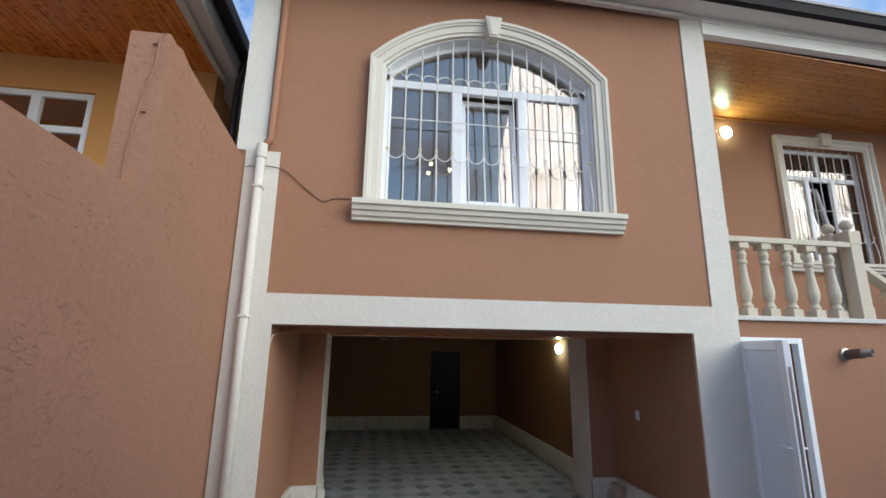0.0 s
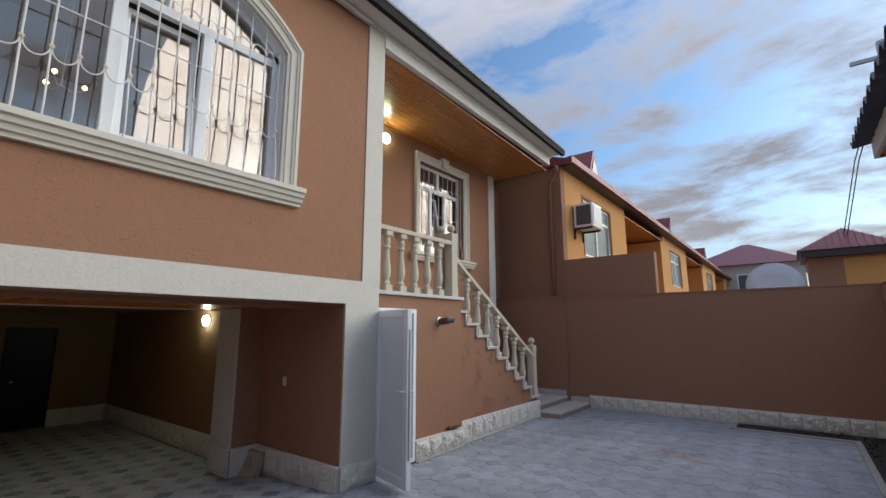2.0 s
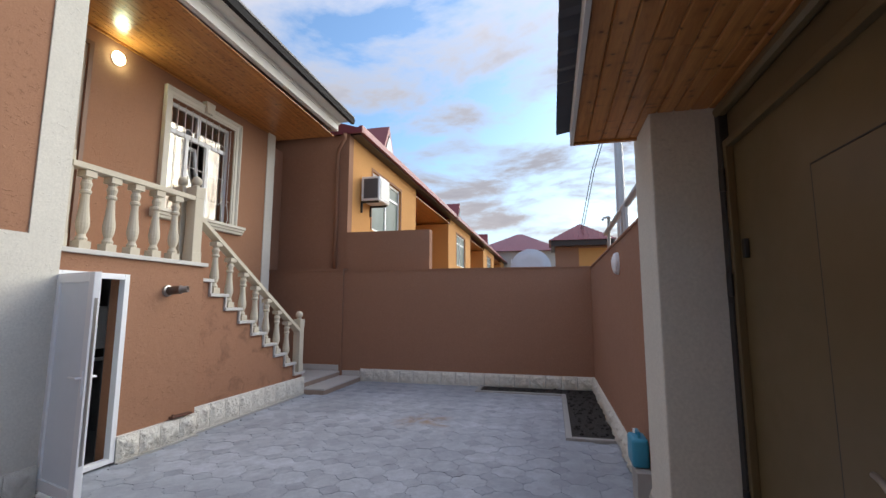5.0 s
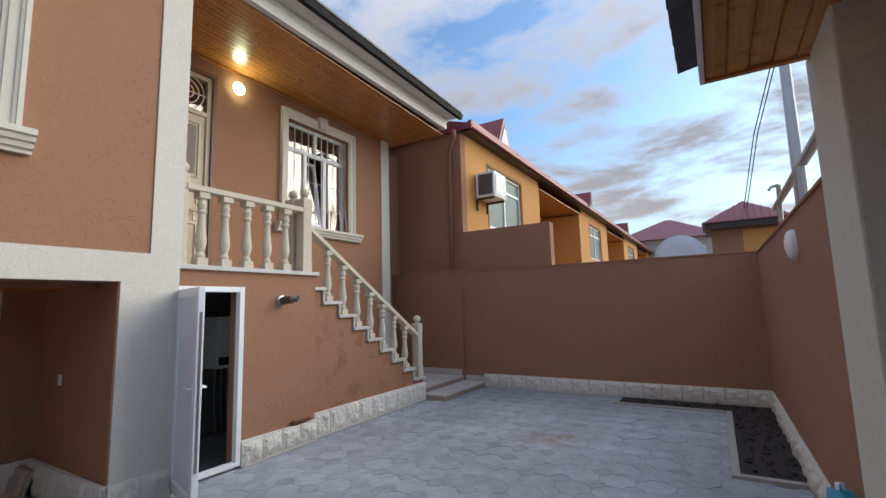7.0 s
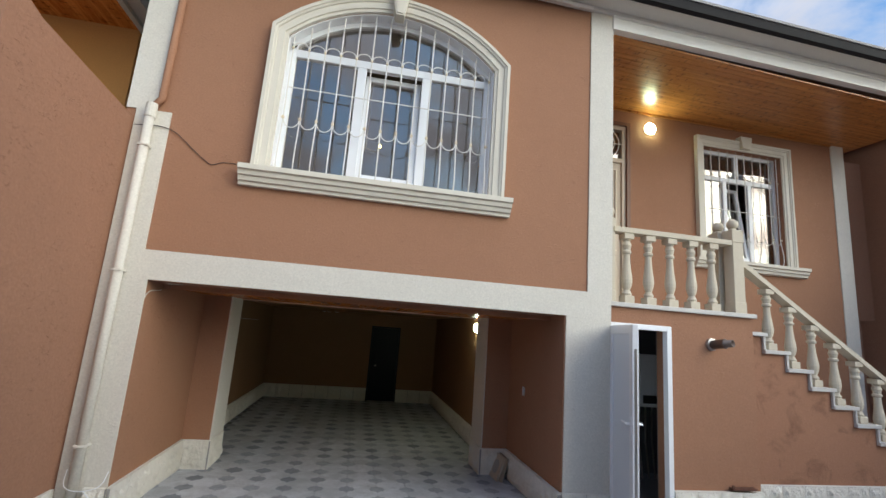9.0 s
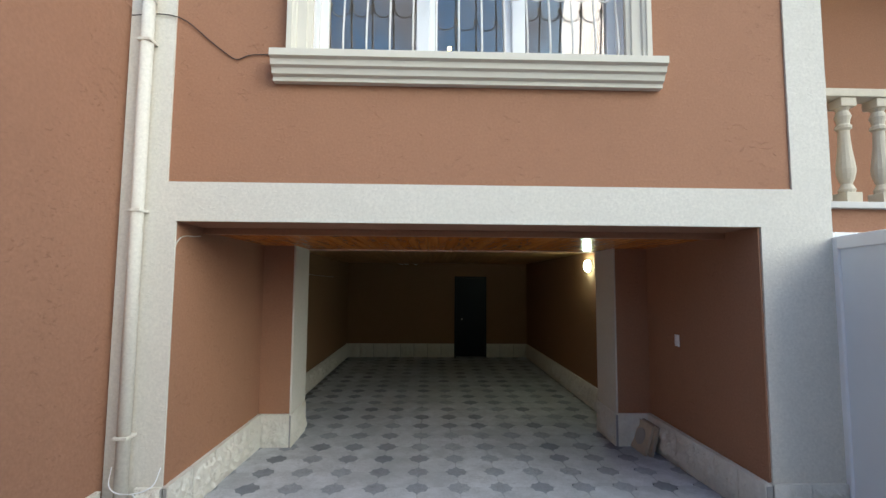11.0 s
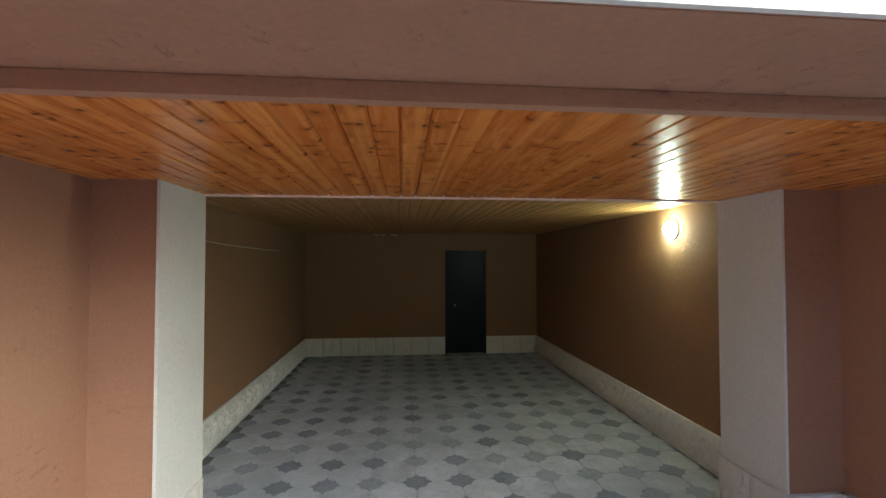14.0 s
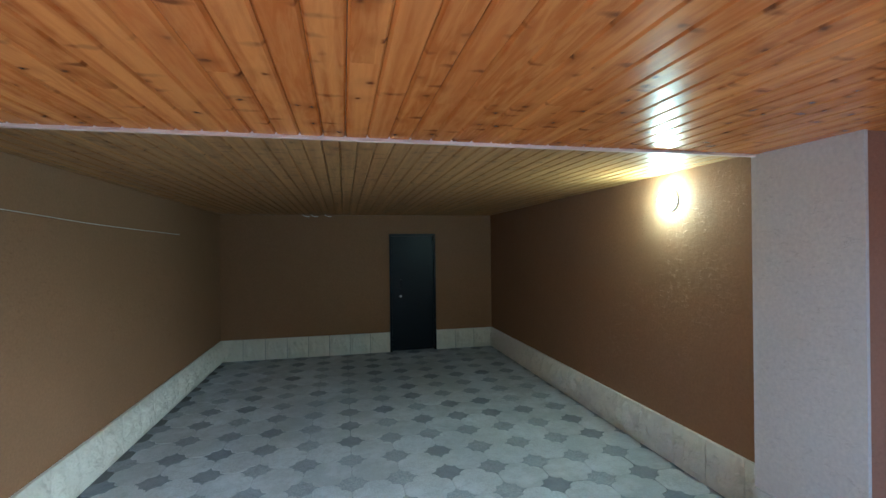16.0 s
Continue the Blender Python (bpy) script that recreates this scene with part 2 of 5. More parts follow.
def paver_mat(name, colour, stain=True, fade=None):
    m, nt, b = material(name)
    tc = nt.nodes.new("ShaderNodeTexCoord")
    geo = nt.nodes.new("ShaderNodeNewGeometry")
    info = nt.nodes.new("ShaderNodeObjectInfo")
    rnd = nt.nodes.new("ShaderNodeMath")
    nt.links.new(geo.outputs["Random Per Island"], rnd.inputs[0])
    nt.links.new(info.outputs["Random"], rnd.inputs[1])
    fr = nt.nodes.new("ShaderNodeMath")
    fr.operation = "FRACT"
    nt.links.new(rnd.outputs[0], fr.inputs[0])
    v = geo.outputs["Position"]
    fine = noise_node(nt, v, 90.0, 5, 0.65)
    mid = noise_node(nt, v, 5.0, 5, 0.6)
    big = noise_node(nt, v, 0.55, 4, 0.6)
    col = mixed(nt, fr.outputs[0], shade(colour, 0.80), shade(colour, 1.14))
    if fade:
        col = mixed(nt, ramp_node(nt, fr.outputs[0], [(0.1, grey(0.0)), (0.6, grey(0.9))]), col, fade)
    col = mixed(nt, ramp_node(nt, fine, [(0.35, grey(0.0)), (0.65, grey(0.7))]), col, shade(colour, 0.62))
    col = mixed(nt, ramp_node(nt, mid, [(0.42, grey(0.0)), (0.72, grey(0.6))]), col, shade(colour, 1.32))
    smear = noise_node(nt, v, 14.0, 6, 0.7, 0.8)
    col = mixed(nt, ramp_node(nt, smear, [(0.5, grey(0.0)), (0.72, grey(0.6))]), col, shade(colour, 0.6))
    col = mixed(nt, ramp_node(nt, big, [(0.42, grey(0.0)), (0.66, grey(0.6))]), col, shade(colour, 0.62))
    if stain:
        near = nt.nodes.new("ShaderNodeVectorMath")
        near.operation = "DISTANCE"
        nt.links.new(v, near.inputs[0])
        near.inputs[1].default_value = (7.2, 1.45, 0.05)
        d = nt.nodes.new("ShaderNodeMath")
        nt.links.new(near.outputs["Value"], d.inputs[0])
        nt.links.new(noise_node(nt, v, 2.6, 4), d.inputs[1])
        patch = ramp_node(nt, d.outputs[0], [(0.6, grey(0.95)), (1.15, grey(0.0))])
        spots = ramp_node(nt, noise_node(nt, v, 3.2, 3), [(0.42, grey(0.0)), (0.6, grey(1.0))])
        col = mixed(nt, mixed(nt, 1.0, patch, spots, "MULTIPLY"), col, (0.30, 0.19, 0.10))
    nt.links.new(col, b.inputs["Base Color"])
    b.inputs["Roughness"].default_value = 0.82
    n1 = bump(nt, b, fine, 0.7, 0.004)
    bump(nt, b, smear, 0.5, 0.007, n1)
    return m


def glow(name, colour, strength):
    m, nt, b = material(name)
    b.inputs["Base Color"].default_value = (0.9, 0.9, 0.88, 1)
    b.inputs["Emission Color"].default_value = (*colour, 1)
    b.inputs["Emission Strength"].default_value = strength
    return m


def glass(name, tint=(0.8, 0.8, 0.8), mirror=0.13):
    """Clear pane with a thin reflective coating."""
    m, nt, b = material(name)
    b.inputs["Base Color"].default_value = (*tint, 1)
    b.inputs["Transmission Weight"].default_value = 1.0
    b.inputs["Roughness"].default_value = 0.0
    b.inputs["IOR"].default_value = 1.5
    film = nt.nodes.new("ShaderNodeBsdfGlossy")
    film.inputs["Color"].default_value = (0.95, 0.84, 0.74, 1)
    film.inputs["Roughness"].default_value = 0.0
    mix = nt.nodes.new("ShaderNodeMixShader")
    mix.inputs[0].default_value = mirror
    nt.links.new(b.outputs[0], mix.inputs[1])
    nt.links.new(film.outputs[0], mix.inputs[2])
    nt.links.new(mix.outputs[0], nt.nodes["Material Output"].inputs["Surface"])
    return m


BROWN = (0.375, 0.192, 0.116)
M_BROWN = stucco("terracotta_stucco", BROWN)
# copy of the front stucco with the garage's dim yellow lamplight in its colour
M_INNER = stucco("terracotta_stucco_dimmed", (0.31, 0.172, 0.092), vary=0.16)
M_FLANK = stucco("terracotta_stucco_flank", (0.375, 0.188, 0.114), vary=0.2, stains=0.7)
M_WALL = stucco("boundary_stucco", (0.36, 0.187, 0.12), 0.016, 40.0, 0.16, 0.62)
M_WHITE = stucco("cream_white_stucco", (0.71, 0.675, 0.60), 0.010, 50.0, 0.05, 0.5)
# paler than M_WHITE to make up in colour for the eave's shade
M_FASCIA = plain("white_fascia_brightened", (0.86, 0.84, 0.79), 0.6, 0, 0.05, 5.0, 0.001)
M_MOULD = plain("cream_moulding", (0.67, 0.63, 0.54), 0.75, 0, 0.05, 6.0, 0.0015)
M_STONE = stone("split_stone", (0.88, 0.845, 0.755), 0.78, 0.03)
M_BALUSTER = stone("cast_stone", (0.64, 0.57, 0.45), 0.85, 0.003)
M_MARBLE = plain("stair_marble", (0.56, 0.54, 0.51), 0.5, 0, 0.12, 7.0, 0.001)
M_WOOD_Y = wood("pine_boards", (0.84, 0.33, 0.08), (0.52, 0.14, 0.022), "y", 0.24)
M_WOOD_BACK = wood("pale_pine_boards", (0.64, 0.37, 0.15), (0.36, 0.17, 0.055), "y", 0.34)
M_WOOD_X = wood("pine_boards_along", (0.66, 0.31, 0.10), (0.42, 0.15, 0.04), "x")
M_TILE_L = paver_mat("paver_light", (0.405, 0.43, 0.475))
M_TILE_D = paver_mat("paver_dark", (0.35, 0.375, 0.415), True, (0.405, 0.43, 0.475))
# the yard's light paver again, colour raised to brighten the garage floor
M_GTILE_L = paver_mat("garage_paver_light", (0.52, 0.545, 0.58), False)
M_GTILE_D = paver_mat("garage_paver_dark", (0.25, 0.275, 0.31), False, (0.46, 0.485, 0.52))
M_BED = plain("joint_sand", (0.13, 0.135, 0.14), 0.95, 0, 0.3, 30.0, 0.004)
M_PIER = stucco("grey_cream_plaster", (0.69, 0.655, 0.575), 0.006, 45.0, 0.1)
M_PVC = plain("white_pvc", (0.85, 0.87, 0.89), 0.35, 0, 0.03, 3.0)
M_IRON = plain("white_painted_iron", (0.74, 0.72, 0.68), 0.45, 0, 0.12, 25.0)
M_GOLD = plain("rosette_cream", (0.72, 0.62, 0.45), 0.5, 0, 0.15, 25.0)
M_GLASS = glass("window_glass")
M_GUTTER = plain("brown_gutter", (0.045, 0.034, 0.032), 0.4, 0.3, 0.15, 5.0)
M_EAVE = plain("eave_board", (0.72, 0.69, 0.64), 0.6, 0, 0.06, 4.0)
M_EAVEGUTTER = plain("black_brown_gutter", (0.012, 0.012, 0.016), 0.65, 0.0, 0.15, 5.0, 0.0, 0.2)
M_SHEET = plain("grey_roof_sheet", (0.22, 0.215, 0.215), 0.6, 0.0, 0.15, 3.0)
M_BLACK = plain("black_steel_door", (0.006, 0.009, 0.014), 0.38, 0.0, 0.2, 1.6, 0.0, 0.2)
M_GATE = plain("olive_brown_gate", (0.155, 0.11, 0.052), 0.42, 0.2, 0.14, 2.5)
M_DARKSTEEL = plain("dark_steel", (0.06, 0.06, 0.06), 0.5, 0.8, 0.2, 20.0)
M_CHROME = plain("worn_steel", (0.42, 0.40, 0.38), 0.35, 0.9, 0.15, 20.0)
M_ORANGE = stucco("ochre_plaster", (0.66, 0.33, 0.115), 0.003, 60.0, 0.08)
M_ROOF = plain("wine_red_sheet", (0.20, 0.033, 0.042), 0.4, 0.2, 0.15, 2.0)
M_SLATE = plain("grey_sheet", (0.10, 0.105, 0.12), 0.5, 0.3, 0.2, 4.0)
M_SOIL = plain("dark_soil", (0.035, 0.030, 0.026), 0.95, 0, 0.5, 18.0, 0.03)
M_CONCRETE = plain("concrete", (0.36, 0.35, 0.33), 0.85, 0, 0.16, 6.0, 0.004)
M_BLUE = plain("turquoise_plastic", (0.03, 0.30, 0.46), 0.4, 0, 0.08, 5.0)
M_DOOR = plain("cream_steel_door", (0.56, 0.46, 0.34), 0.45, 0, 0.08, 4.0)
M_DARKPANEL = plain("dark_door_inset", (0.12, 0.08, 0.055), 0.4, 0, 0.2, 12.0)
# plaster darkened in colour so the unlit rooms stay dim behind the glass
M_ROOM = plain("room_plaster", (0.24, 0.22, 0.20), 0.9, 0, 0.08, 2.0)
# near-black grey stands in for the boiler room's deep shade
M_BOILERROOM = plain("boiler_room_shade", (0.10, 0.105, 0.11), 0.8, 0, 0.2, 4.0)
M_CURTAIN = plain("curtain_cloth", (0.62, 0.60, 0.58), 0.9, 0, 0.1, 5.0)
M_GREYPIPE = plain("galvanised_pipe", (0.45, 0.46, 0.47), 0.45, 0.6, 0.12, 10.0)
M_CABLE = plain("cable_sheath", (0.05, 0.045, 0.04), 0.6, 0, 0.2, 20.0)
M_LAMP = glow("lamp_opal", (0.80, 1.0, 0.66), 36.0)
M_LAMP_GARAGE = glow("lamp_opal_garage", (0.78, 1.0, 0.80), 55.0)
M_LAMP_OFF = plain("opal_plastic", (0.82, 0.82, 0.84), 0.3, 0, 0.03, 4.0)
M_EARTH = plain("earth_ground", (0.20, 0.175, 0.14), 0.95, 0, 0.25, 0.8, 0.01)
M_FARWALL = stucco("far_plaster", (0.55, 0.52, 0.47), 0.003, 40.0, 0.08)


# ---- mesh helpers ----
def mesh(name, bm, mat, parent=None, label="", smooth=False):
    me = bpy.data.meshes.new(name)
    bmesh.ops.recalc_face_normals(bm, faces=bm.faces)
    if smooth:
        for f in bm.faces:
            f.smooth = True
    bm.to_mesh(me)
    bm.free()
    me.materials.append(mat)
    ob = new(name, me)
    if parent is not None:
        ob.parent = parent
    if label:
        ob["label"] = label
    return ob


def part(name, bm, mat, parent, label="", smooth=False):
    return mesh(name, bm, mat, parent, label, smooth)


def thing(name, label, category, place=(0, 0, 0), rz=0.0, group=""):
    ob = new(name)
    ob.matrix_basis = pose(*place, 0, 0, rz)
    return tagged(ob, label, category, group)


def structure(name, bm, mat, label="", category="", smooth=False):
    return tagged(mesh(name, bm, mat, None, "", smooth), label, category, "", "structure")


def box(bm, x0, x1, y0, y1, z0, z1, bevel=0.0):
    vs = [bm.verts.new(p) for p in ((x0, y0, z0), (x1, y0, z0), (x1, y1, z0), (x0, y1, z0), (x0, y0, z1), (x1, y0, z1), (x1, y1, z1), (x0, y1, z1))]
    fs = [bm.faces.new([vs[i] for i in q]) for q in ((3, 2, 1, 0), (4, 5, 6, 7), (0, 1, 5, 4), (1, 2, 6, 5), (2, 3, 7, 6), (3, 0, 4, 7))]
    if bevel:
        es = list({e for f in fs for e in f.edges})
        bmesh.ops.bevel(bm, geom=es, offset=bevel, segments=2, profile=0.6, affect="EDGES")
    return bm


def boxes(*specs, bevel=0.0):
    bm = bmesh.new()
    for s in specs:
        box(bm, *s, bevel=bevel)
    return bm


def prism(bm, pts, lo, hi, axis="y"):
    """A polygon of (a, b) pairs pushed from lo to hi along an axis."""
    def at(p, d):
        return {"y": (p[0], d, p[1]), "x": (d, p[0], p[1]), "z": (p[0], p[1], d)}[axis]
    a = [bm.verts.new(at(p, lo)) for p in pts]
    b = [bm.verts.new(at(p, hi)) for p in pts]
    n = len(pts)
    bm.faces.new(a)
    bm.faces.new(b[::-1])
    for i in range(n):
        bm.faces.new((a[i], b[i], b[(i + 1) % n], a[(i + 1) % n]))
    return bm


def lathe(bm, profile, n=14, centre=(0, 0, 0)):
    rings = []
    for r, z in profile:
        rings.append([bm.verts.new((centre[0] + r * math.cos(2 * math.pi * i / n), centre[1] + r * math.sin(2 * math.pi * i / n), centre[2] + z)) for i in range(n)])
    for a, b in zip(rings, rings[1:]):
        for i in range(n):
            bm.faces.new((a[i], a[(i + 1) % n], b[(i + 1) % n], b[i]))
    bm.faces.new(rings[0][::-1])
    bm.faces.new(rings[-1])
    return bm


def tube(bm, pts, r, n=6):
    pts = [Vector(p) for p in pts]
    rings = []
    for i, p in enumerate(pts):
        d = (pts[min(i + 1, len(pts) - 1)] - pts[max(i - 1, 0)]).normalized()
        side = d.orthogonal().normalized() if i == 0 else (side - d * side.dot(d)).normalized()
        other = d.cross(side)
        rings.append([bm.verts.new(p + r * (math.cos(2 * math.pi * k / n) * side + math.sin(2 * math.pi * k / n) * other)) for k in range(n)])
    for a, b in zip(rings, rings[1:]):
        for k in range(n):
            bm.faces.new((a[k], a[(k + 1) % n], b[(k + 1) % n], b[k]))
    bm.faces.new(rings[0][::-1])
    bm.faces.new(rings[-1])
    return bm


def moulding(bm, path, profile, y):
    """Sweep a profile of (outward, proud) pairs along a path of (x, z) on the wall plane y that faces -y."""
    rows = []
    for i, p in enumerate(path):
        p = Vector(p)
        d0 = (p - Vector(path[i - 1])).normalized() if i else None
        d1 = (Vector(path[i + 1]) - p).normalized() if i + 1 < len(path) else None
        d0, d1 = d0 or d1, d1 or d0
        n0, n1 = Vector((-d0.y, d0.x)), Vector((-d1.y, d1.x))
        n = (n0 + n1).normalized()
        k = 1.0 / max(0.4, n.dot(n0))
        rows.append([bm.verts.new((p.x + n.x * o * k, y - d, p.y + n.y * o * k)) for o, d in profile])
    for a, b in zip(rows, rows[1:]):
        for j in range(len(profile) - 1):
            bm.faces.new((a[j], a[j + 1], b[j + 1], b[j]))
    bm.faces.new(rows[0])
    bm.faces.new(rows[-1][::-1])
    return bm


def eased(pts, n=5):
    """A smooth curve through the points."""
    p = [Vector(q) for q in pts]
    p = [2 * p[0] - p[1]] + p + [2 * p[-1] - p[-2]]
    out = []
    for a, b, c, d in zip(p, p[1:], p[2:], p[3:]):
        for i in range(n):
            t = i / n
            out.append(0.5 * (2 * b + (c - a) * t + (2 * a - 5 * b + 4 * c - d) * t * t + (3 * b - a - 3 * c + d) * t ** 3))
    return out + [p[-2]]


def ball(bm, c, r, u=14, v=8):
    return lathe(bm, [(max(0.002, r * math.sin(math.pi * i / v)), -r * math.cos(math.pi * i / v)) for i in range(v + 1)], u, c)


# ---- setting: ground and house shell ----
FY = 4.09            # street front of the house
GC = 2.02            # garage board ceiling
LAND = 2.255         # porch landing
PORCH_BACK = 5.78
PORCH_CEIL = 5.63

structure("ground", boxes((-300, 400, -300, 300, -0.8, -0.35)), M_EARTH, "bare earth ground round the houses", "ground")
bm = bmesh.new()
prism(bm, [(-1.75, -0.012), (4.0, -0.012), (5.6, -0.087), (11.5, -0.087), (11.5, -0.34), (-1.75, -0.34)], -1.3, 10.25, "x")
yard = structure("pavement", bm, M_BED, "sand bed between grey concrete yard pavers", "pavement")

# front wall with an arched window opening
WX0, WX1, WZ0, WSPR, WTOP = 0.075, 2.365, 3.25, 4.765, 5.25
WCX = (WX0 + WX1) / 2
ARC_R = ((WX1 - WX0) ** 2 / 4 + (WTOP - WSPR) ** 2) / (2 * (WTOP - WSPR))
ARC_Z = WTOP - ARC_R


def arch(x0, x1, spring, r, cz, n=20):
    a = math.asin(min(1.0, (x1 - x0) / 2 / r))
    cx = (x0 + x1) / 2
    return [(cx + r * math.sin(-a + 2 * a * i / n), cz + r * math.cos(-a + 2 * a * i / n)) for i in range(n + 1)]


ARC = arch(WX0, WX1, WSPR, ARC_R, ARC_Z)
bm = bmesh.new()
box(bm, -1.31, WX0, FY, FY + 0.3, 2.05, 5.95)
box(bm, WX1, 3.855, FY, FY + 0.3, 2.05, 5.95)
box(bm, WX0, WX1, FY, FY + 0.3, 2.05, WZ0)
for p, q in zip(ARC, ARC[1:]):
    prism(bm, [p, q, (q[0], 5.95), (p[0], 5.95)], FY, FY + 0.3)
structure("wall_front", bm, M_BROWN, "terracotta stucco house front with arched window opening", "wall")

# lower front: piers, stubs and garage walls
structure("wall_garage_left", boxes((-1.31, -0.835, FY, 5.765, -0.1, 2.05), (-1.31, -0.505, 5.765, 6.28, -0.1, 2.1)), M_BROWN, "terracotta stucco garage side wall with stub pier", "wall")
structure("wall_garage_right", boxes((3.31, 3.70, FY, 5.765, -0.1, 2.05), (2.945, 3.70, 5.765, 6.28, -0.1, 2.1)), M_BROWN, "terracotta stucco garage side wall with stub pier", "wall")
structure("wall_garage_inner_left", boxes((-1.31, -0.96, 6.28, 11.7, -0.1, 2.4)), M_INNER, "terracotta stucco inside the garage, dimmed in its colour", "wall")
structure("wall_garage_inner_right", boxes((3.205, 3.70, 6.28, 11.7, -0.1, 2.4)), M_INNER, "terracotta stucco inside the garage, dimmed in its colour", "wall")
structure("wall_garage_back", boxes((-0.96, 1.515, 11.41, 11.7, -0.1, 2.4), (2.26, 3.205, 11.41, 11.7, -0.1, 2.4), (1.515, 2.26, 11.41, 11.7, 1.79, 2.4), (1.515, 2.26, 11.56, 11.7, -0.1, 1.79)), M_INNER, "terracotta stucco garage back wall, dimmed in its colour", "wall")
structure("beam", boxes((-0.835, 3.31, FY + 0.004, 4.47, 2.048, 2.335)), M_BROWN, "terracotta stucco beam over the garage mouth", "beam")
structure("beam_lip", boxes((-0.835, 3.31, 4.45, 4.49, 1.998, 2.046)), M_BROWN, "rough plaster lip behind the garage beam", "beam")
structure("floor_upper", boxes((-1.31, 3.9, 4.475, 11.7, 2.4, 2.5), (3.9, 9.49, 6.08, 11.7, 2.15, 2.25)), M_ROOM, "upper storey floor slab", "floor")

# cream bands and pilasters on the front
T = 0.014
for spec, nm in (((-0.903, 3.57, FY - T, FY, 2.05, 2.328), "trim_beam"), ((3.57, 3.855, FY - T, FY, 2.05, 5.93), "trim_pilaster"),
                 ((3.325, 3.855, FY - T, FY, -0.05, 2.05), "trim_pier"), ((-1.22, -0.83, FY - T, FY, -0.05, 2.05), "trim_pier"),
                 ((-1.22, -0.903, FY - T, FY, 2.05, 3.70), "trim_pilaster"), ((-1.31, -1.045, FY - T, FY, 3.70, 5.93), "trim_pilaster"),
                 ((-0.515, -0.498, 5.757, 6.288, -0.05, GC), "trim_pier_side"), ((2.938, 2.955, 5.757, 6.288, -0.05, GC), "trim_pier_side")):
    structure(nm, boxes(spec), M_WHITE, "rough cream-white painted plaster band", "trim")
structure("pier_return", boxes((3.701, 3.855, FY, 4.395, -0.05, 2.02)), M_WHITE, "cream-white plastered door reveal", "wall")
structure("trim_pilaster_side", boxes((3.855, 3.867, FY - T, 4.30, LAND, 5.64)), M_WHITE, "cream-white pilaster return at the porch", "trim")


def boards(x0, x1, y0, y1, z, width, axis, thick=0.018, c=0.008):
    """Tongue-and-groove boards with chamfered edges, seen from below."""
    bm = bmesh.new()
    lo, hi = (x0, x1) if axis == "y" else (y0, y1)
    n = int((hi - lo) / width)
    w = (hi - lo) / n
    for i in range(n):
        a, b = lo + i * w, lo + (i + 1) * w
        prof = [(a + 0.0008, z + thick), (a + 0.0008, z + 0.009), (a + c, z), (b - c, z), (b - 0.0008, z + 0.009), (b - 0.0008, z + thick)]
        cuts = [0.0, 1.0]
        if random.random() < 0.6:
            cuts.insert(1, random.uniform(0.2, 0.8))
        l0, l1 = (y0, y1) if axis == "y" else (x0, x1)
        for s, e in zip(cuts, cuts[1:]):
            prism(bm, prof, l0 + s * (l1 - l0) + 0.0006, l0 + e * (l1 - l0) - 0.0006, axis)
    return bm


structure("ceiling_garage_front", boards(-0.84, 3.32, 4.475, 6.255, GC, 0.092, "y"), M_WOOD_Y, "varnished orange pine board ceiling", "ceiling")
structure("ceiling_garage", boards(-0.96, 3.205, 6.285, 11.41, 2.088, 0.092, "y"), M_WOOD_BACK, "paler dull pine board ceiling", "ceiling")
structure("trim_ceiling_step", boxes((-0.50, 2.94, 6.257, 6.283, 2.009, 2.11)), plain("pale_pine", (0.82, 0.62, 0.50), 0.5, 0, 0.1, 6.0), "pale board edging the ceiling step", "trim")
structure("ceiling_slab", boxes((-1.0, 3.5, 4.475, 11.5, 2.12, 2.4)), M_ROOM, "slab above the garage boards", "ceiling")

# porch: back wall with window and door openings
PX0, PX1, PZ0, PZ1 = 6.57, 8.13, 3.26, 5.22
DX0, DX1, DZ1 = 4.14, 5.14, 5.33
bm = boxes((3.6, DX0, PORCH_BACK, 6.08, LAND, 5.95), (DX0, DX1, PORCH_BACK, 6.08, DZ1, 5.95), (DX1, PX0, PORCH_BACK, 6.08, 0, 5.95),
           (PX0, PX1, PORCH_BACK, 6.08, 0, PZ0), (PX0, PX1, PORCH_BACK, 6.08, PZ1, 5.95), (PX1, 9.49, PORCH_BACK, 6.08, 0, 5.95))
structure("wall_porch_back", bm, M_BROWN, "terracotta stucco porch wall with window and door", "wall")
structure("wall_porch_side", boxes((3.605, 3.853, 4.39, PORCH_BACK, 2.05, 5.95)), M_BROWN, "terracotta stucco porch side wall", "wall")
structure("trim_corner", boxes((9.22, 9.49, PORCH_BACK - T, PORCH_BACK, 0.2, PORCH_CEIL), (9.49, 9.50, PORCH_BACK - T, 6.08, 0.3, PORCH_CEIL)), M_WHITE, "cream-white painted corner pilaster", "trim")
EAVE_TURN = Matrix.Translation((3.86, 4.06, 5.645)) @ pose(0, 0, 0, 0, 0, 2.63) @ Matrix.Translation((-3.86, -4.06, -5.645))
EAVE = Matrix.Translation((3.86, 4.06, 5.645)) @ pose(0, 0, 0, 0, -1.0, 2.63) @ Matrix.Translation((-3.86, -4.06, -5.645))
porch_soffit = structure("ceiling_porch", boards(3.86, 9.84, 4.16, PORCH_BACK + 0.02, PORCH_CEIL, 0.09, "x", c=0.0025), M_WOOD_X, "glossy varnished pine porch soffit", "ceiling")
structure("trim_cove", boxes((3.91, 9.22, PORCH_BACK - 0.03, PORCH_BACK - 0.002, PORCH_CEIL - 0.035, PORCH_CEIL - 0.003)), M_WOOD_X, "pine cove strip under the soffit", "trim")
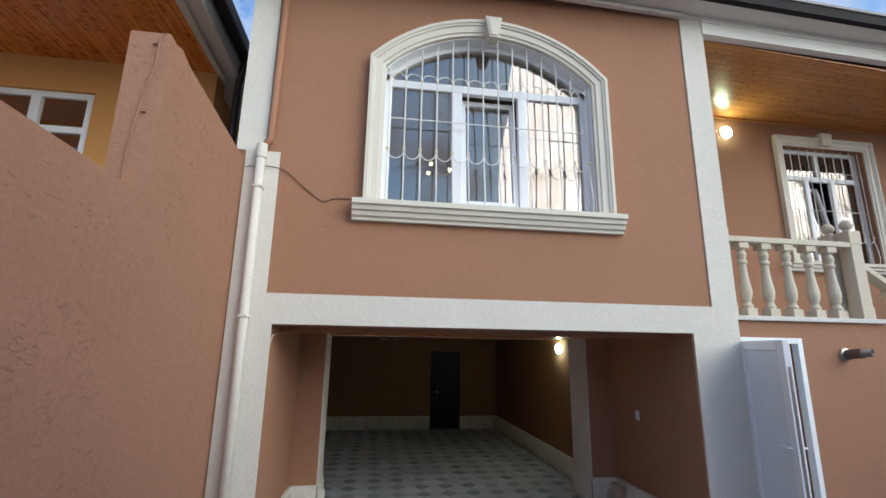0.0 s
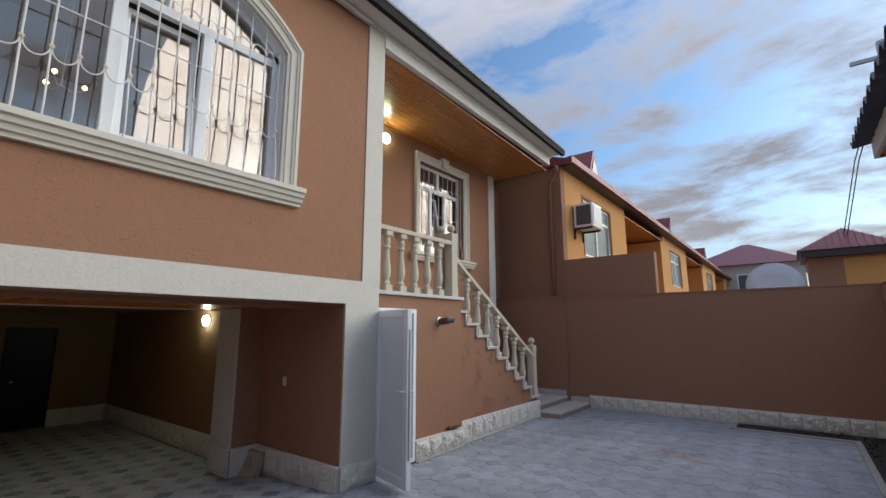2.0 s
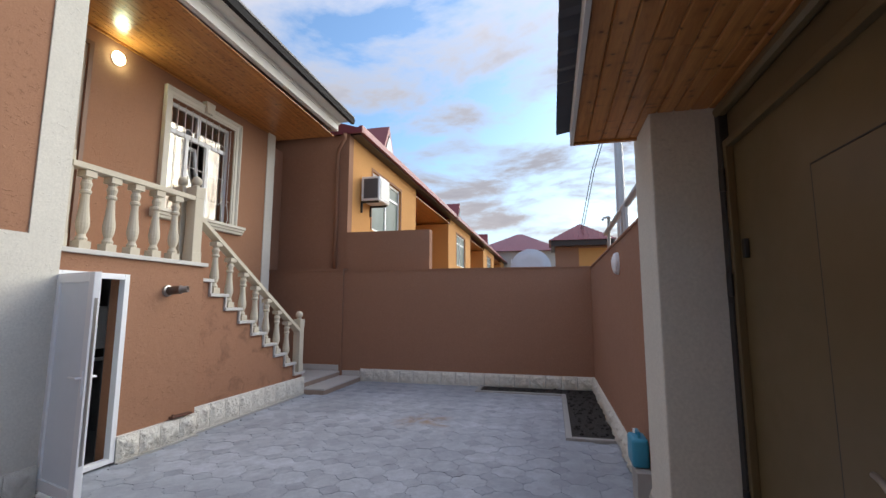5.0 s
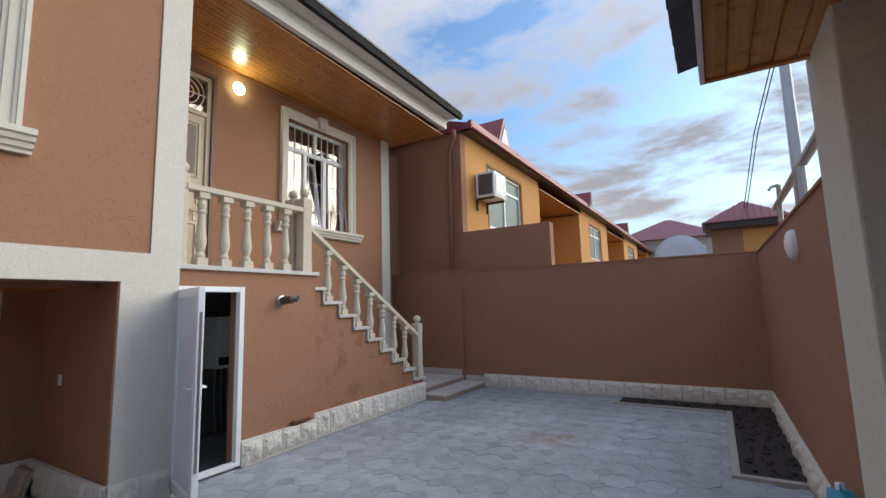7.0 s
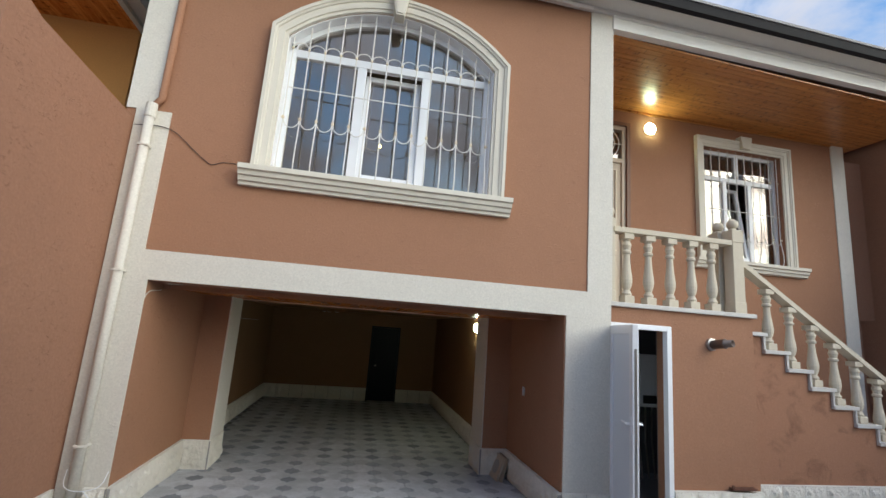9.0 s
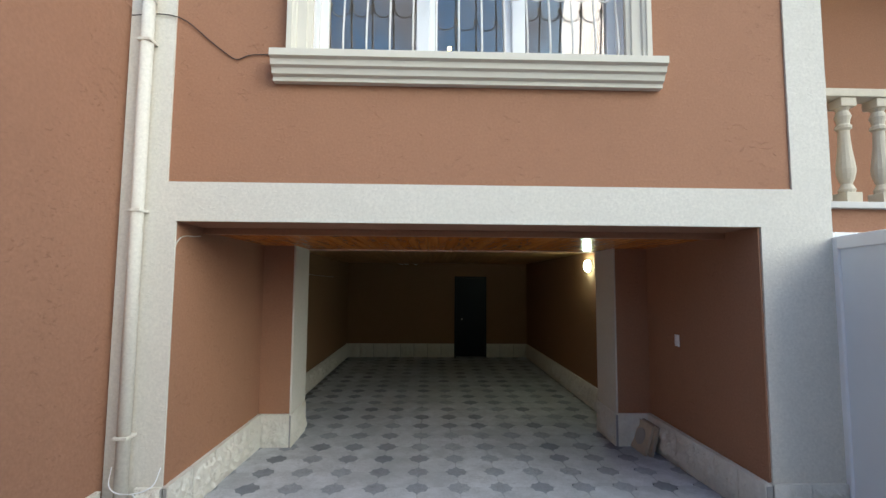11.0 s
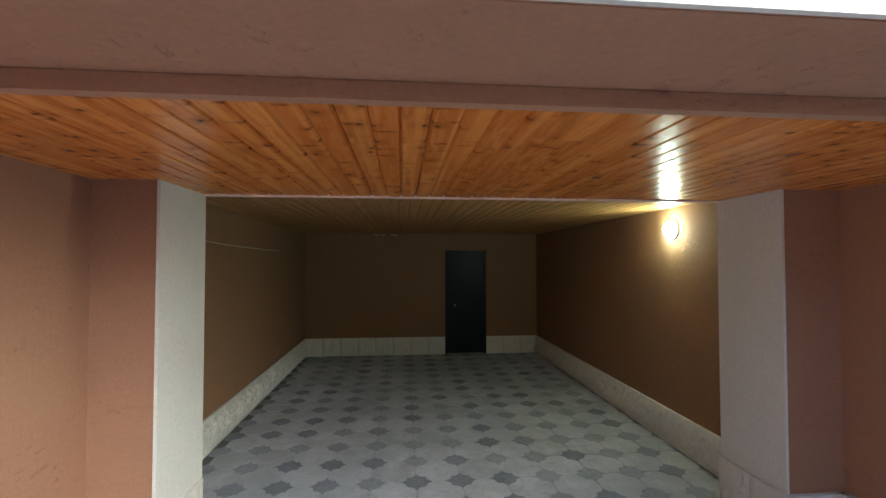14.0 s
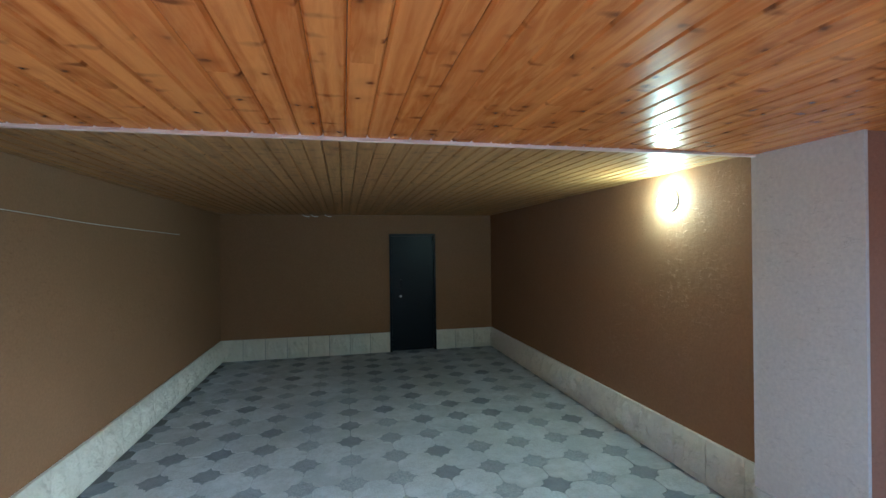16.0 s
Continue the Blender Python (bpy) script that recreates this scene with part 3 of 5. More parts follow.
fascia = structure("fascia", boxes((3.86, 9.84, 4.06, 4.16, 5.645, 5.83), (3.86, 9.84, 4.045, 4.06, 5.80, 5.83)), M_FASCIA, "cream-white fascia beam of the porch roof", "trim")
eave_soffit = structure("eave_soffit", boxes((-1.45, 9.9, 3.78, 4.09, 5.875, 5.905), (-1.45, 9.9, 4.04, 4.10, 5.83, 5.905)), M_EAVE, "grey boarded eave soffit", "eave")
fascia_end = structure("fascia_end", boxes((9.74, 9.83, 4.16, 6.2, 5.652, 5.93)), M_FASCIA, "cream-white end board of the porch roof", "trim")
bm = bmesh.new()
prof = [(3.725, 5.85), (3.80, 5.85), (3.81, 5.945), (3.80, 5.945), (3.79, 5.865), (3.735, 5.865), (3.705, 5.945), (3.695, 5.945)]
prism(bm, prof, -1.5, 9.98, "x")
gutter = structure("gutter", bm, M_EAVEGUTTER, "dark brown metal eaves gutter", "gutter")
bm = bmesh.new()
prism(bm, [(3.68, 5.985), (7.6, 7.9), (11.9, 5.95), (11.9, 5.91), (3.815, 5.91), (3.815, 5.95), (3.68, 5.95)], -1.45, 9.9, "x")
main_roof = structure("roof", bm, M_SHEET, "dull grey sheet metal house roof", "roof")
rng = random.Random(9)
bm = bmesh.new()
x = -1.0
while x < 3.56:
    w = rng.uniform(0.03, 0.12)
    box(bm, x, x + w, 4.022 - rng.uniform(0, 0.008), 4.038, 5.83 - rng.uniform(0.008, 0.028), 5.845)
    x += w
seam = structure("plaster_seam", bm, M_FASCIA, "crumbly white plaster seam under the eave", "trim")
porch_soffit.matrix_basis = EAVE_TURN
for ob in (seam, fascia, eave_soffit, fascia_end, gutter, main_roof):
    ob.matrix_basis = EAVE

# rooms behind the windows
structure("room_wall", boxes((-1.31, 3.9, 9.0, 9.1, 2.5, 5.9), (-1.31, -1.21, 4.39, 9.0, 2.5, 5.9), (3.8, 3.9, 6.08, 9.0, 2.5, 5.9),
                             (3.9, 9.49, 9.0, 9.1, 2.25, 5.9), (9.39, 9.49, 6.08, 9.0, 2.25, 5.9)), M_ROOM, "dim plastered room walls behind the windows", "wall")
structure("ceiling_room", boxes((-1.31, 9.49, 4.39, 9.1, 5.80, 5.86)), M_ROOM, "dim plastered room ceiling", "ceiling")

# porch landing block and stair flank
SD0, SD1, SDZ = 3.865, 4.65, 2.025
bm = boxes((SD1, 5.77, 4.17, 4.40, 0, LAND - 0.05), (3.70, SD1, 4.17, 4.40, SDZ, LAND - 0.05), (5.62, 5.77, 4.40, PORCH_BACK, 0, LAND - 0.05))
structure("wall_landing", bm, M_BROWN, "terracotta stucco wall under the porch landing", "wall")
structure("floor_landing", boxes((3.856, 5.80, 4.125, PORCH_BACK, LAND - 0.05, LAND), bevel=0.006), M_MARBLE, "pale stone slab of the porch landing", "floor")
# the thin inner boxes are added dark linings that keep the doorway black
structure("wall_boiler_room", boxes((3.70, 5.62, 5.7, 5.78, 0, LAND - 0.05), (3.70, 3.75, 4.40, 5.7, 0, LAND - 0.05), (5.59, 5.617, 4.405, 5.7, 0, LAND - 0.052), (3.75, 5.59, 4.405, 5.7, LAND - 0.075, LAND - 0.052), (4.655, 5.59, 4.403, 4.42, 0, LAND - 0.08)), M_BOILERROOM, "boiler room walls and linings darkened to stand in for shade", "wall")
NOSE0, RUN, RISE = 5.99, 0.317, 0.2022
bm = bmesh.new()
flank = [(5.77, 0.0), (5.77, LAND - 0.06)]
for k in range(1, 10):
    z = LAND - RISE * k - 0.05
    x1 = NOSE0 + RUN * (k - 1)
    flank += [(flank[-1][0], z), (x1 - 0.03, z)]
flank += [(flank[-1][0], 0.0)]
prism(bm, flank, 4.24, PORCH_BACK)
structure("stair_body", bm, M_FLANK, "terracotta stucco flank of the outdoor stair", "stair")
stair = thing("staircase", "pale stone outdoor staircase climbing to the porch", "staircase", (NOSE0, 4.225, 0))
for k in range(1, 10):
    z = LAND - RISE * k
    x0 = 5.77 if k == 1 else NOSE0 + RUN * (k - 2)
    x1 = NOSE0 + RUN * (k - 1)
    part("tread", boxes((x0 - NOSE0 - 0.028, x1 - NOSE0 + 0.02, -0.03, 1.552, z - 0.045, z), bevel=0.005), M_MARBLE, stair)
    part("riser", boxes((x0 - NOSE0 - 0.03, x0 - NOSE0 - 0.002, -0.015, 1.55, z + 0.001, z + RISE - 0.046)), M_MARBLE, stair)
structure("step_lower", boxes((8.545, 10.19, 3.78, PORCH_BACK, -0.02, 0.105), bevel=0.008), M_MARBLE, "wide pale stone bottom step", "step")
structure("step_upper", boxes((8.56, 10.135, 4.27, PORCH_BACK, 0.109, 0.215), bevel=0.008), M_MARBLE, "wide pale stone upper step", "step")
M_TAN = plain("tan_step_stone", (0.36, 0.26, 0.20), 0.6, 0, 0.14, 9.0, 0.001)
structure("step_riser", boxes((8.55, 10.18, 3.770, 3.779, -0.02, 0.080), (8.536, 8.544, 3.782, 4.235, -0.02, 0.080), (8.565, 10.10, 4.262, 4.269, 0.108, 0.185)), M_TAN, "tan stone facing on the step risers", "step")
structure("baseboard_step", boxes((10.105, 10.135, 4.30, 5.70, 0.219, 0.34), (10.16, 10.19, 3.79, 4.22, 0.109, 0.22)), M_MARBLE, "pale stone skirting at the wide steps", "baseboard")

# boundary walls
structure("wall_end", boxes((10.195, 10.45, -1.5, 6.2, -0.3, 2.47), (10.18, 10.46, -1.25, 4.24, 2.47, 2.495)), M_WALL, "terracotta stucco yard end wall", "wall")
structure("wall_end_thick", boxes((10.14, 10.195, 4.25, 6.2, -0.1, 2.47), (10.12, 10.46, 4.24, 6.2, 2.47, 2.53)), M_WALL, "thicker terracotta stucco length of the end wall", "wall")
structure("wall_end_upper", boxes((10.42, 10.66, 2.25, 4.34, 2.495, 3.43)), M_WALL, "terracotta stucco parapet over the yard wall", "wall")
structure("wall_neighbour_side", boxes((10.46, 10.70, 4.34, 11.35, 2.5, 6.0)), M_WALL, "terracotta stucco side wall of the next house", "wall")
structure("wall_gap", boxes((9.49, 10.46, 6.2, 6.4, 0, 5.6)), M_WALL, "terracotta stucco wall closing the passage", "wall")
structure("wall_street", boxes((4.2, 10.45, -1.5, -1.24, -0.1, 2.45), (4.2, 10.45, -1.52, -1.225, 2.45, 2.475)), M_WALL, "terracotta stucco street wall", "wall")
structure("gate_pier", boxes((3.737, 4.32, -1.60, -1.13, -0.05, 3.0), bevel=0.012), M_PIER, "rough cream-grey plastered gate pier", "pier")
structure("wall_street_corner", boxes((-1.6, -1.0, -1.75, -1.50, 0, 3.0)), M_WALL, "terracotta stucco wall beside the gate", "wall")
bm = bmesh.new()
prism(bm, [(-1.75, -0.1), (2.46, -0.1), (2.46, 2.675), (-1.75, 2.675)], -1.46, -1.23, "x")
prism(bm, [(2.46, -0.1), (FY, -0.1), (FY, 3.60), (2.75, 3.69), (2.62, 3.73), (2.54, 3.70), (2.46, 3.715)], -1.46, -1.23, "x")
structure("wall_left", bm, M_WALL, "rough terracotta stucco boundary wall stepping up", "wall")


# ---- window and door joinery ----
def rect_path(x0, x1, z0, z1):
    return [(x0, z0), (x0, z1), (x1, z1), (x1, z0)]


TRIM = [(0.0, 0.0), (0.0, 0.035), (0.03, 0.04), (0.035, 0.055), (0.10, 0.06), (0.105, 0.075), (0.125, 0.08), (0.13, 0.092), (0.165, 0.092), (0.17, 0.0)]


def sill(parent, x0, x1, z, y, h=0.19, out=0.17):
    bm = bmesh.new()
    prof = [(0.0, 0.0), (-out, 0.0), (-out, -0.05), (-out + 0.03, -0.06), (-out + 0.035, -0.10), (-out + 0.06, -0.11), (-out + 0.07, -0.15), (-out + 0.10, -0.16), (-out + 0.10, -h), (0.0, -h)]
    prism(bm, [(y + a, z + b) for a, b in prof], x0, x1, "x")
    return part("window_sill", bm, M_MOULD, parent, "stepped cream moulded sill")


def frame_bars(bm, specs, y0, y1):
    for x0, x1, z0, z1 in specs:
        box(bm, x0, x1, y0, y1, z0, z1, bevel=0.006)


def pane(parent, pts, y):
    bm = bmesh.new()
    prism(bm, pts, y, y + 0.006)
    ob = part("pane", bm, M_GLASS, parent)
    ob.visible_shadow = False
    return ob


def arc_pts(cx, cz, r, a0, a1, n, y):
    return [(cx + r * math.cos(a0 + (a1 - a0) * i / n), y, cz + r * math.sin(a0 + (a1 - a0) * i / n)) for i in range(n + 1)]


def rosette(bm, x, y, z, r):
    for k in range(6):
        a = k * math.pi / 3
        ball(bm, (x + r * 0.6 * math.cos(a), y, z + r * 0.6 * math.sin(a)), r * 0.42, 6, 4)
    ball(bm, (x, y - r * 0.2, z), r * 0.5, 6, 4)


# large arched window
win = tagged(new("window_1"), "white framed three-part arched window with iron grille", "window", "", "structure")
bm = bmesh.new()
outline = [(WX0, WZ0 - 0.01)] + ARC + [(WX1, WZ0 - 0.01)]
moulding(bm, outline, TRIM, FY)
part("surround", bm, M_MOULD, win, "cream stepped plaster surround")
bm = bmesh.new()
prism(bm, [(1.17, 5.17), (1.265, 5.17), (1.312, 5.42), (1.122, 5.42)], FY - 0.14, FY)
prism(bm, [(1.185, 5.19), (1.25, 5.19), (1.285, 5.39), (1.15, 5.39)], FY - 0.152, FY - 0.139)
part("keystone", bm, M_MOULD, win, "cream moulded keystone")
sill(win, -0.185, 2.615, WZ0 - 0.008, FY, 0.19, 0.155)
MX1, MX2, TZ = 0.87, 1.605, 4.665
GY = 4.22
bm = bmesh.new()
frame_bars(bm, [(WX0, WX0 + 0.075, WZ0, WSPR), (WX1 - 0.075, WX1, WZ0, WSPR), (WX0 + 0.075, WX1 - 0.075, WZ0, WZ0 + 0.07), (WX0 + 0.075, WX1 - 0.075, TZ - 0.045, TZ + 0.045),
                (MX1 - 0.05, MX1 + 0.05, WZ0 + 0.07, TZ - 0.045), (MX2 - 0.05, MX2 + 0.05, WZ0 + 0.07, TZ - 0.045)], GY, GY + 0.07)
inner = arch(WX0, WX1, WSPR, ARC_R - 0.07, ARC_Z)
for i in range(len(ARC) - 1):
    prism(bm, [ARC[i], ARC[i + 1], inner[i + 1], inner[i]], GY, GY + 0.07)
part("window_frame", bm, M_PVC, win, "white plastic window frame")
bm = bmesh.new()
box(bm, WX1 - 0.012, WX1, FY + 0.005, GY, WZ0, WSPR)
box(bm, WX0, WX0 + 0.012, FY + 0.005, GY, WZ0, WSPR)
deep = arch(WX0, WX1, WSPR, ARC_R - 0.014, ARC_Z)
for i in range(len(ARC) - 1):
    prism(bm, [ARC[i], ARC[i + 1], deep[i + 1], deep[i]], FY + 0.005, GY - 0.002)
part("reveal_lining", bm, M_PVC, win, "white plastic reveal lining")
pane(win, [(WX0 + 0.07, WZ0 + 0.06), (MX1 - 0.04, WZ0 + 0.06), (MX1 - 0.04, TZ - 0.04), (WX0 + 0.07, TZ - 0.04)], GY + 0.03)
pane(win, [(MX2 + 0.04, WZ0 + 0.06), (WX1 - 0.07, WZ0 + 0.06), (WX1 - 0.07, TZ - 0.04), (MX2 + 0.04, TZ - 0.04)], GY + 0.03)
pane(win, [(WX0 + 0.07, TZ + 0.04)] + [(min(max(x, WX0 + 0.07), WX1 - 0.07), max(z, TZ + 0.05)) for x, z in inner] + [(WX1 - 0.07, TZ + 0.04)], GY + 0.03)


def casement(parent, x0, x1, z0, z1, y, tilt, label):
    """A sash tilted inwards at its top."""
    w, h = x1 - x0, z1 - z0
    bm = bmesh.new()
    frame_bars(bm, [(0, 0.06, 0, h), (w - 0.06, w, 0, h), (0.06, w - 0.06, 0, 0.06), (0.06, w - 0.06, h - 0.06, h)], 0, 0.06)
    sash = part("sash", bm, M_PVC, parent, label)
    sash.matrix_basis = pose(x0, y, z0, -tilt, 0, 0)
    bm = boxes((0.05, w - 0.05, 0.025, 0.031, 0.05, h - 0.05))
    g = part("pane", bm, M_GLASS, sash)
    g.visible_shadow = False
    return sash


casement(win, MX1 + 0.05, MX2 - 0.05, WZ0 + 0.075, TZ - 0.05, GY + 0.02, 5.0, "white sash tilted open inwards")


def grille(parent, x0, x1, z0, top, n, y, z_hang, z_rod, z_up, belly=0.05):
    bm = bmesh.new()
    w = (x1 - x0) / n
    r = 0.0075
    for i in range(n + 1):
        x = x0 + i * w
        zt = top(x)
        if zt - z0 < 0.2:
            continue
        tube(bm, [(x, y, zt), (x, y, z_hang), (x, y - belly, z0 + 0.22), (x, y - belly * 1.1, z0 + 0.10), (x, y - belly * 0.4, z0 + 0.01)], r)
    tube(bm, [(x0 - 0.01, y + 0.012, z_rod), (x1 + 0.01, y + 0.012, z_rod)], 0.007)
    for i in range(n):
        cx = x0 + (i + 0.5) * w
        tube(bm, [(p[0], p[1] - 0.01, z_hang + (p[2] - z_hang) * 1.15) for p in arc_pts(cx, z_hang, w * 0.47, math.pi, 2 * math.pi, 8, y)], 0.006, 5)
        tube(bm, [(p[0], p[1] - 0.01, z_up + (p[2] - z_up) * 0.85) for p in arc_pts(cx, z_up, w * 0.47, 0, math.pi, 8, y)], 0.006, 5)
    g = part("grille", bm, M_IRON, parent, "cream painted wrought iron grille with scallops")
    bm = bmesh.new()
    for i in range(n + 1):
        rosette(bm, x0 + i * w, y - 0.02, z_hang + 0.01, 0.02)
        ball(bm, (x0 + i * w, y - 0.012, z_up - 0.005), 0.016, 6, 4)
    part("rosettes", bm, M_GOLD, g, "cream cast rosettes")


def arch_top(x):
    return ARC_Z + math.sqrt(max(0.0, ARC_R ** 2 - (x - WCX) ** 2)) - 0.01


grille(win, WX0 + 0.05, WX1 - 0.05, WZ0, arch_top, 13, FY + 0.04, 3.84, 4.21, 4.66)

# porch window
win2 = tagged(new("window_2"), "white framed porch window with iron grille and tilted sash", "window", "", "structure")
bm = bmesh.new()
moulding(bm, [(PX0, PZ0 - 0.012), (PX0, PZ1), (PX1, PZ1), (PX1, PZ0 - 0.01)], [(o * 0.95, d * 0.8) for o, d in TRIM], PORCH_BACK)
part("surround", bm, M_MOULD, win2, "cream stepped plaster surround")
bm = bmesh.new()
prism(bm, [(7.27, 5.24), (7.43, 5.24), (7.46, 5.45), (7.24, 5.45)], PORCH_BACK - 0.11, PORCH_BACK)
part("keystone", bm, M_MOULD, win2, "cream moulded keystone")
sill(win2, 6.32, 8.45, PZ0 - 0.005, PORCH_BACK, 0.16, 0.15)
G2 = PORCH_BACK + 0.12
PT = 4.72
bm = bmesh.new()
frame_bars(bm, [(PX0, PX0 + 0.06, PZ0, PZ1), (PX1 - 0.06, PX1, PZ0, PZ1), (PX0 + 0.06, PX1 - 0.06, PZ0, PZ0 + 0.06), (PX0 + 0.06, PX1 - 0.06, PZ1 - 0.06, PZ1), (PX0 + 0.06, PX1 - 0.06, PT - 0.04, PT + 0.04),
                (7.05, 7.13, PZ0 + 0.06, PT - 0.04), (7.55, 7.63, PZ0 + 0.06, PT - 0.04), (7.30, 7.38, PT + 0.04, PZ1 - 0.06)], G2, G2 + 0.06)
part("window_frame", bm, M_PVC, win2, "white plastic window frame")
for x0, x1, z0, z1 in ((PX0 + 0.05, 7.06, PZ0 + 0.05, PT - 0.03), (7.62, PX1 - 0.05, PZ0 + 0.05, PT - 0.03), (PX0 + 0.05, 7.31, PT + 0.03, PZ1 - 0.05), (7.37, PX1 - 0.05, PT + 0.03, PZ1 - 0.05)):
    pane(win2, rect_path(x0, x1, z0, z1), G2 + 0.03)
casement(win2, 7.13, 7.55, PZ0 + 0.06, PT - 0.05, G2 + 0.02, 9.0, "white sash tilted open inwards")
grille(win2, PX0 + 0.04, PX1 - 0.04, PZ0, lambda x: PZ1 - 0.01, 9, PORCH_BACK + 0.05, 3.72, 4.15, 4.75, 0.04)
curtain = thing("curtain", "white folded curtain hanging behind the porch window", "curtain", (6.6, 6.35, 2.6))
bm = bmesh.new()
cols = [[bm.verts.new((i * 0.02, 0.03 * math.sin(i * 0.9) + 0.01 * math.sin(i * 2.3), z)) for z in (0, 1.4, 2.7)] for i in range(30)]
for a, b in zip(cols, cols[1:]):
    for k in range(2):
        bm.faces.new((a[k], b[k], b[k + 1], a[k + 1]))
part("cloth", bm, M_CURTAIN, curtain, "", True)
chand = thing("chandelier", "small lit three-bulb chandelier hanging in the room", "lamp", (0.95, 6.6, 4.55))
part("stem", tube(bmesh.new(), [(0, 0, 0.1), (0, 0, 1.3)], 0.01), M_GOLD, chand)
for a in range(3):
    c, s = math.cos(a * 2.1), math.sin(a * 2.1)
    part("arm", tube(bmesh.new(), [(0, 0, 0.1), (0.12 * c, 0.12 * s, 0.05), (0.22 * c, 0.22 * s, 0.12)], 0.008), M_GOLD, chand)
    part("bulb", ball(bmesh.new(), (0.22 * c, 0.22 * s, 0.16), 0.028, 10, 6), glow("warm_bulb", (1.0, 0.78, 0.3), 9.0) if a == 0 else bpy.data.materials["warm_bulb"], chand, "glowing warm bulb")

# entrance door on the porch
d1 = tagged(new("door_1"), "closed cream steel entrance door with grilled fanlight", "door", "", "structure")
bm = boxes((DX0 + 0.0, DX0 + 0.07, 5.79, 5.90, LAND, DZ1), (DX1 - 0.07, DX1, 5.79, 5.90, LAND, DZ1), (DX0 + 0.07, DX1 - 0.07, 5.79, 5.90, DZ1 - 0.07, DZ1), (DX0 + 0.07, DX1 - 0.07, 5.79, 5.90, 4.69, 4.76), bevel=0.006)
part("door_frame", bm, M_DOOR, d1)
part("casing", boxes((DX0 - 0.06, DX0, 5.755, 5.775, LAND, DZ1 + 0.06), (DX1, DX1 + 0.06, 5.755, 5.775, LAND, DZ1 + 0.06), (DX0, DX1, 5.755, 5.775, DZ1, DZ1 + 0.06)), plain("brown_casing", (0.20, 0.095, 0.055), 0.5), d1, "brown casing")
leaf = part("door_leaf", boxes((DX0 + 0.07, DX1 - 0.07, 5.82, 5.87, LAND + 0.01, 4.69), bevel=0.004), M_DOOR, d1)
for z0, z1 in ((2.40, 3.05), (3.15, 3.62), (3.72, 4.58)):
    for x0, x1 in ((DX0 + 0.15, 4.61), (4.67, DX1 - 0.15)):
        bm = bmesh.new()
        moulding(bm, [(x0, z0), (x0, z1), (x1, z1), (x1, z0), (x0, z0)], [(0.0, 0.0), (0.0, 0.012), (-0.025, 0.018), (-0.03, 0.0)], 5.82)
        part("panel_bead", bm, M_DOOR, leaf)
        part("panel", boxes((x0 + 0.06, x1 - 0.06, 5.81, 5.819, z0 + 0.06, z1 - 0.06), bevel=0.004), M_DARKPANEL if z0 > 3.6 else M_DOOR, leaf)
bm = bmesh.new()
tube(bm, [(4.95, 5.82, 3.22), (4.95, 5.76, 3.22), (4.85, 5.75, 3.22)], 0.012, 8)
box(bm, 4.93, 4.97, 5.808, 5.819, 3.08, 3.32)
part("door_handle", bm, M_GOLD, leaf, "brass handle")
pane(d1, rect_path(DX0 + 0.07, DX1 - 0.07, 4.76, DZ1 - 0.07), 5.85)
bm = bmesh.new()
for r in (0.10, 0.18, 0.26):
    tube(bm, arc_pts(4.76, 5.01, r, 0, 2 * math.pi, 20, 5.80), 0.008, 5)
tube(bm, [(DX0 + 0.07, 5.80, 5.01), (DX1 - 0.07, 5.80, 5.01)], 0.008, 5)
tube(bm, [(4.4, 5.80, 4.76), (4.4, 5.80, DZ1 - 0.07)], 0.008, 5)
part("grille", bm, M_IRON, d1, "ringed iron fanlight grille")

# small plastic door of the boiler room, standing open
d2 = tagged(new("door_2"), "white plastic boiler room door standing open", "door", "", "structure")
bm = boxes((SD0, SD0 + 0.06, 4.135, 4.215, 0.02, SDZ), (SD1 - 0.06, SD1, 4.135, 4.215, 0.02, SDZ), (SD0 + 0.06, SD1 - 0.06, 4.135, 4.215, SDZ - 0.06, SDZ), (SD0 + 0.06, SD1 - 0.06, 4.135, 4.215, 0.02, 0.07), bevel=0.006)
part("door_frame", bm, M_PVC, d2)
LW = 0.72
bm = boxes((0, 0.09, -0.03, 0.03, 0, 1.93), (LW - 0.09, LW, -0.03, 0.03, 0, 1.93), (0.09, LW - 0.09, -0.03, 0.03, 0, 0.10), (0.09, LW - 0.09, -0.03, 0.03, 1.84, 1.93), bevel=0.007)
leaf2 = part("door_leaf", bm, M_PVC, d2)
leaf2.matrix_basis = pose(SD0 + 0.02, 4.105, 0.05, 0, 0, -104.5)
part("panel", boxes((0.085, LW - 0.085, -0.012, 0.012, 0.095, 1.845)), plain("pale_door_panel", (0.74, 0.79, 0.84), 0.35, 0, 0.03), leaf2, "pale blue-grey flat panel")
for s in (-1, 1):
    bm = boxes((LW - 0.062, LW - 0.028, s * 0.034 - 0.004, s * 0.034 + 0.004, 0.86, 1.08), bevel=0.002)
    tube(bm, [(LW - 0.045, s * 0.036, 1.02), (LW - 0.045, s * 0.075, 1.02), (LW - 0.16, s * 0.078, 1.02)], 0.009, 8)
    part("door_handle", bm, M_PVC, leaf2)
bm = boxes((LW - 0.001, LW + 0.003, -0.012, 0.012, 0.3, 1.7), bevel=0.001)
part("lock_strip", bm, M_CHROME, leaf2, "steel lock strip")
for z in (0.3, 1.0, 1.7):
    part("hinge", lathe(bmesh.new(), [(0.011, 0), (0.011, 0.1)], 8, (SD0 + 0.012, 4.11, z)), M_PVC, d2)

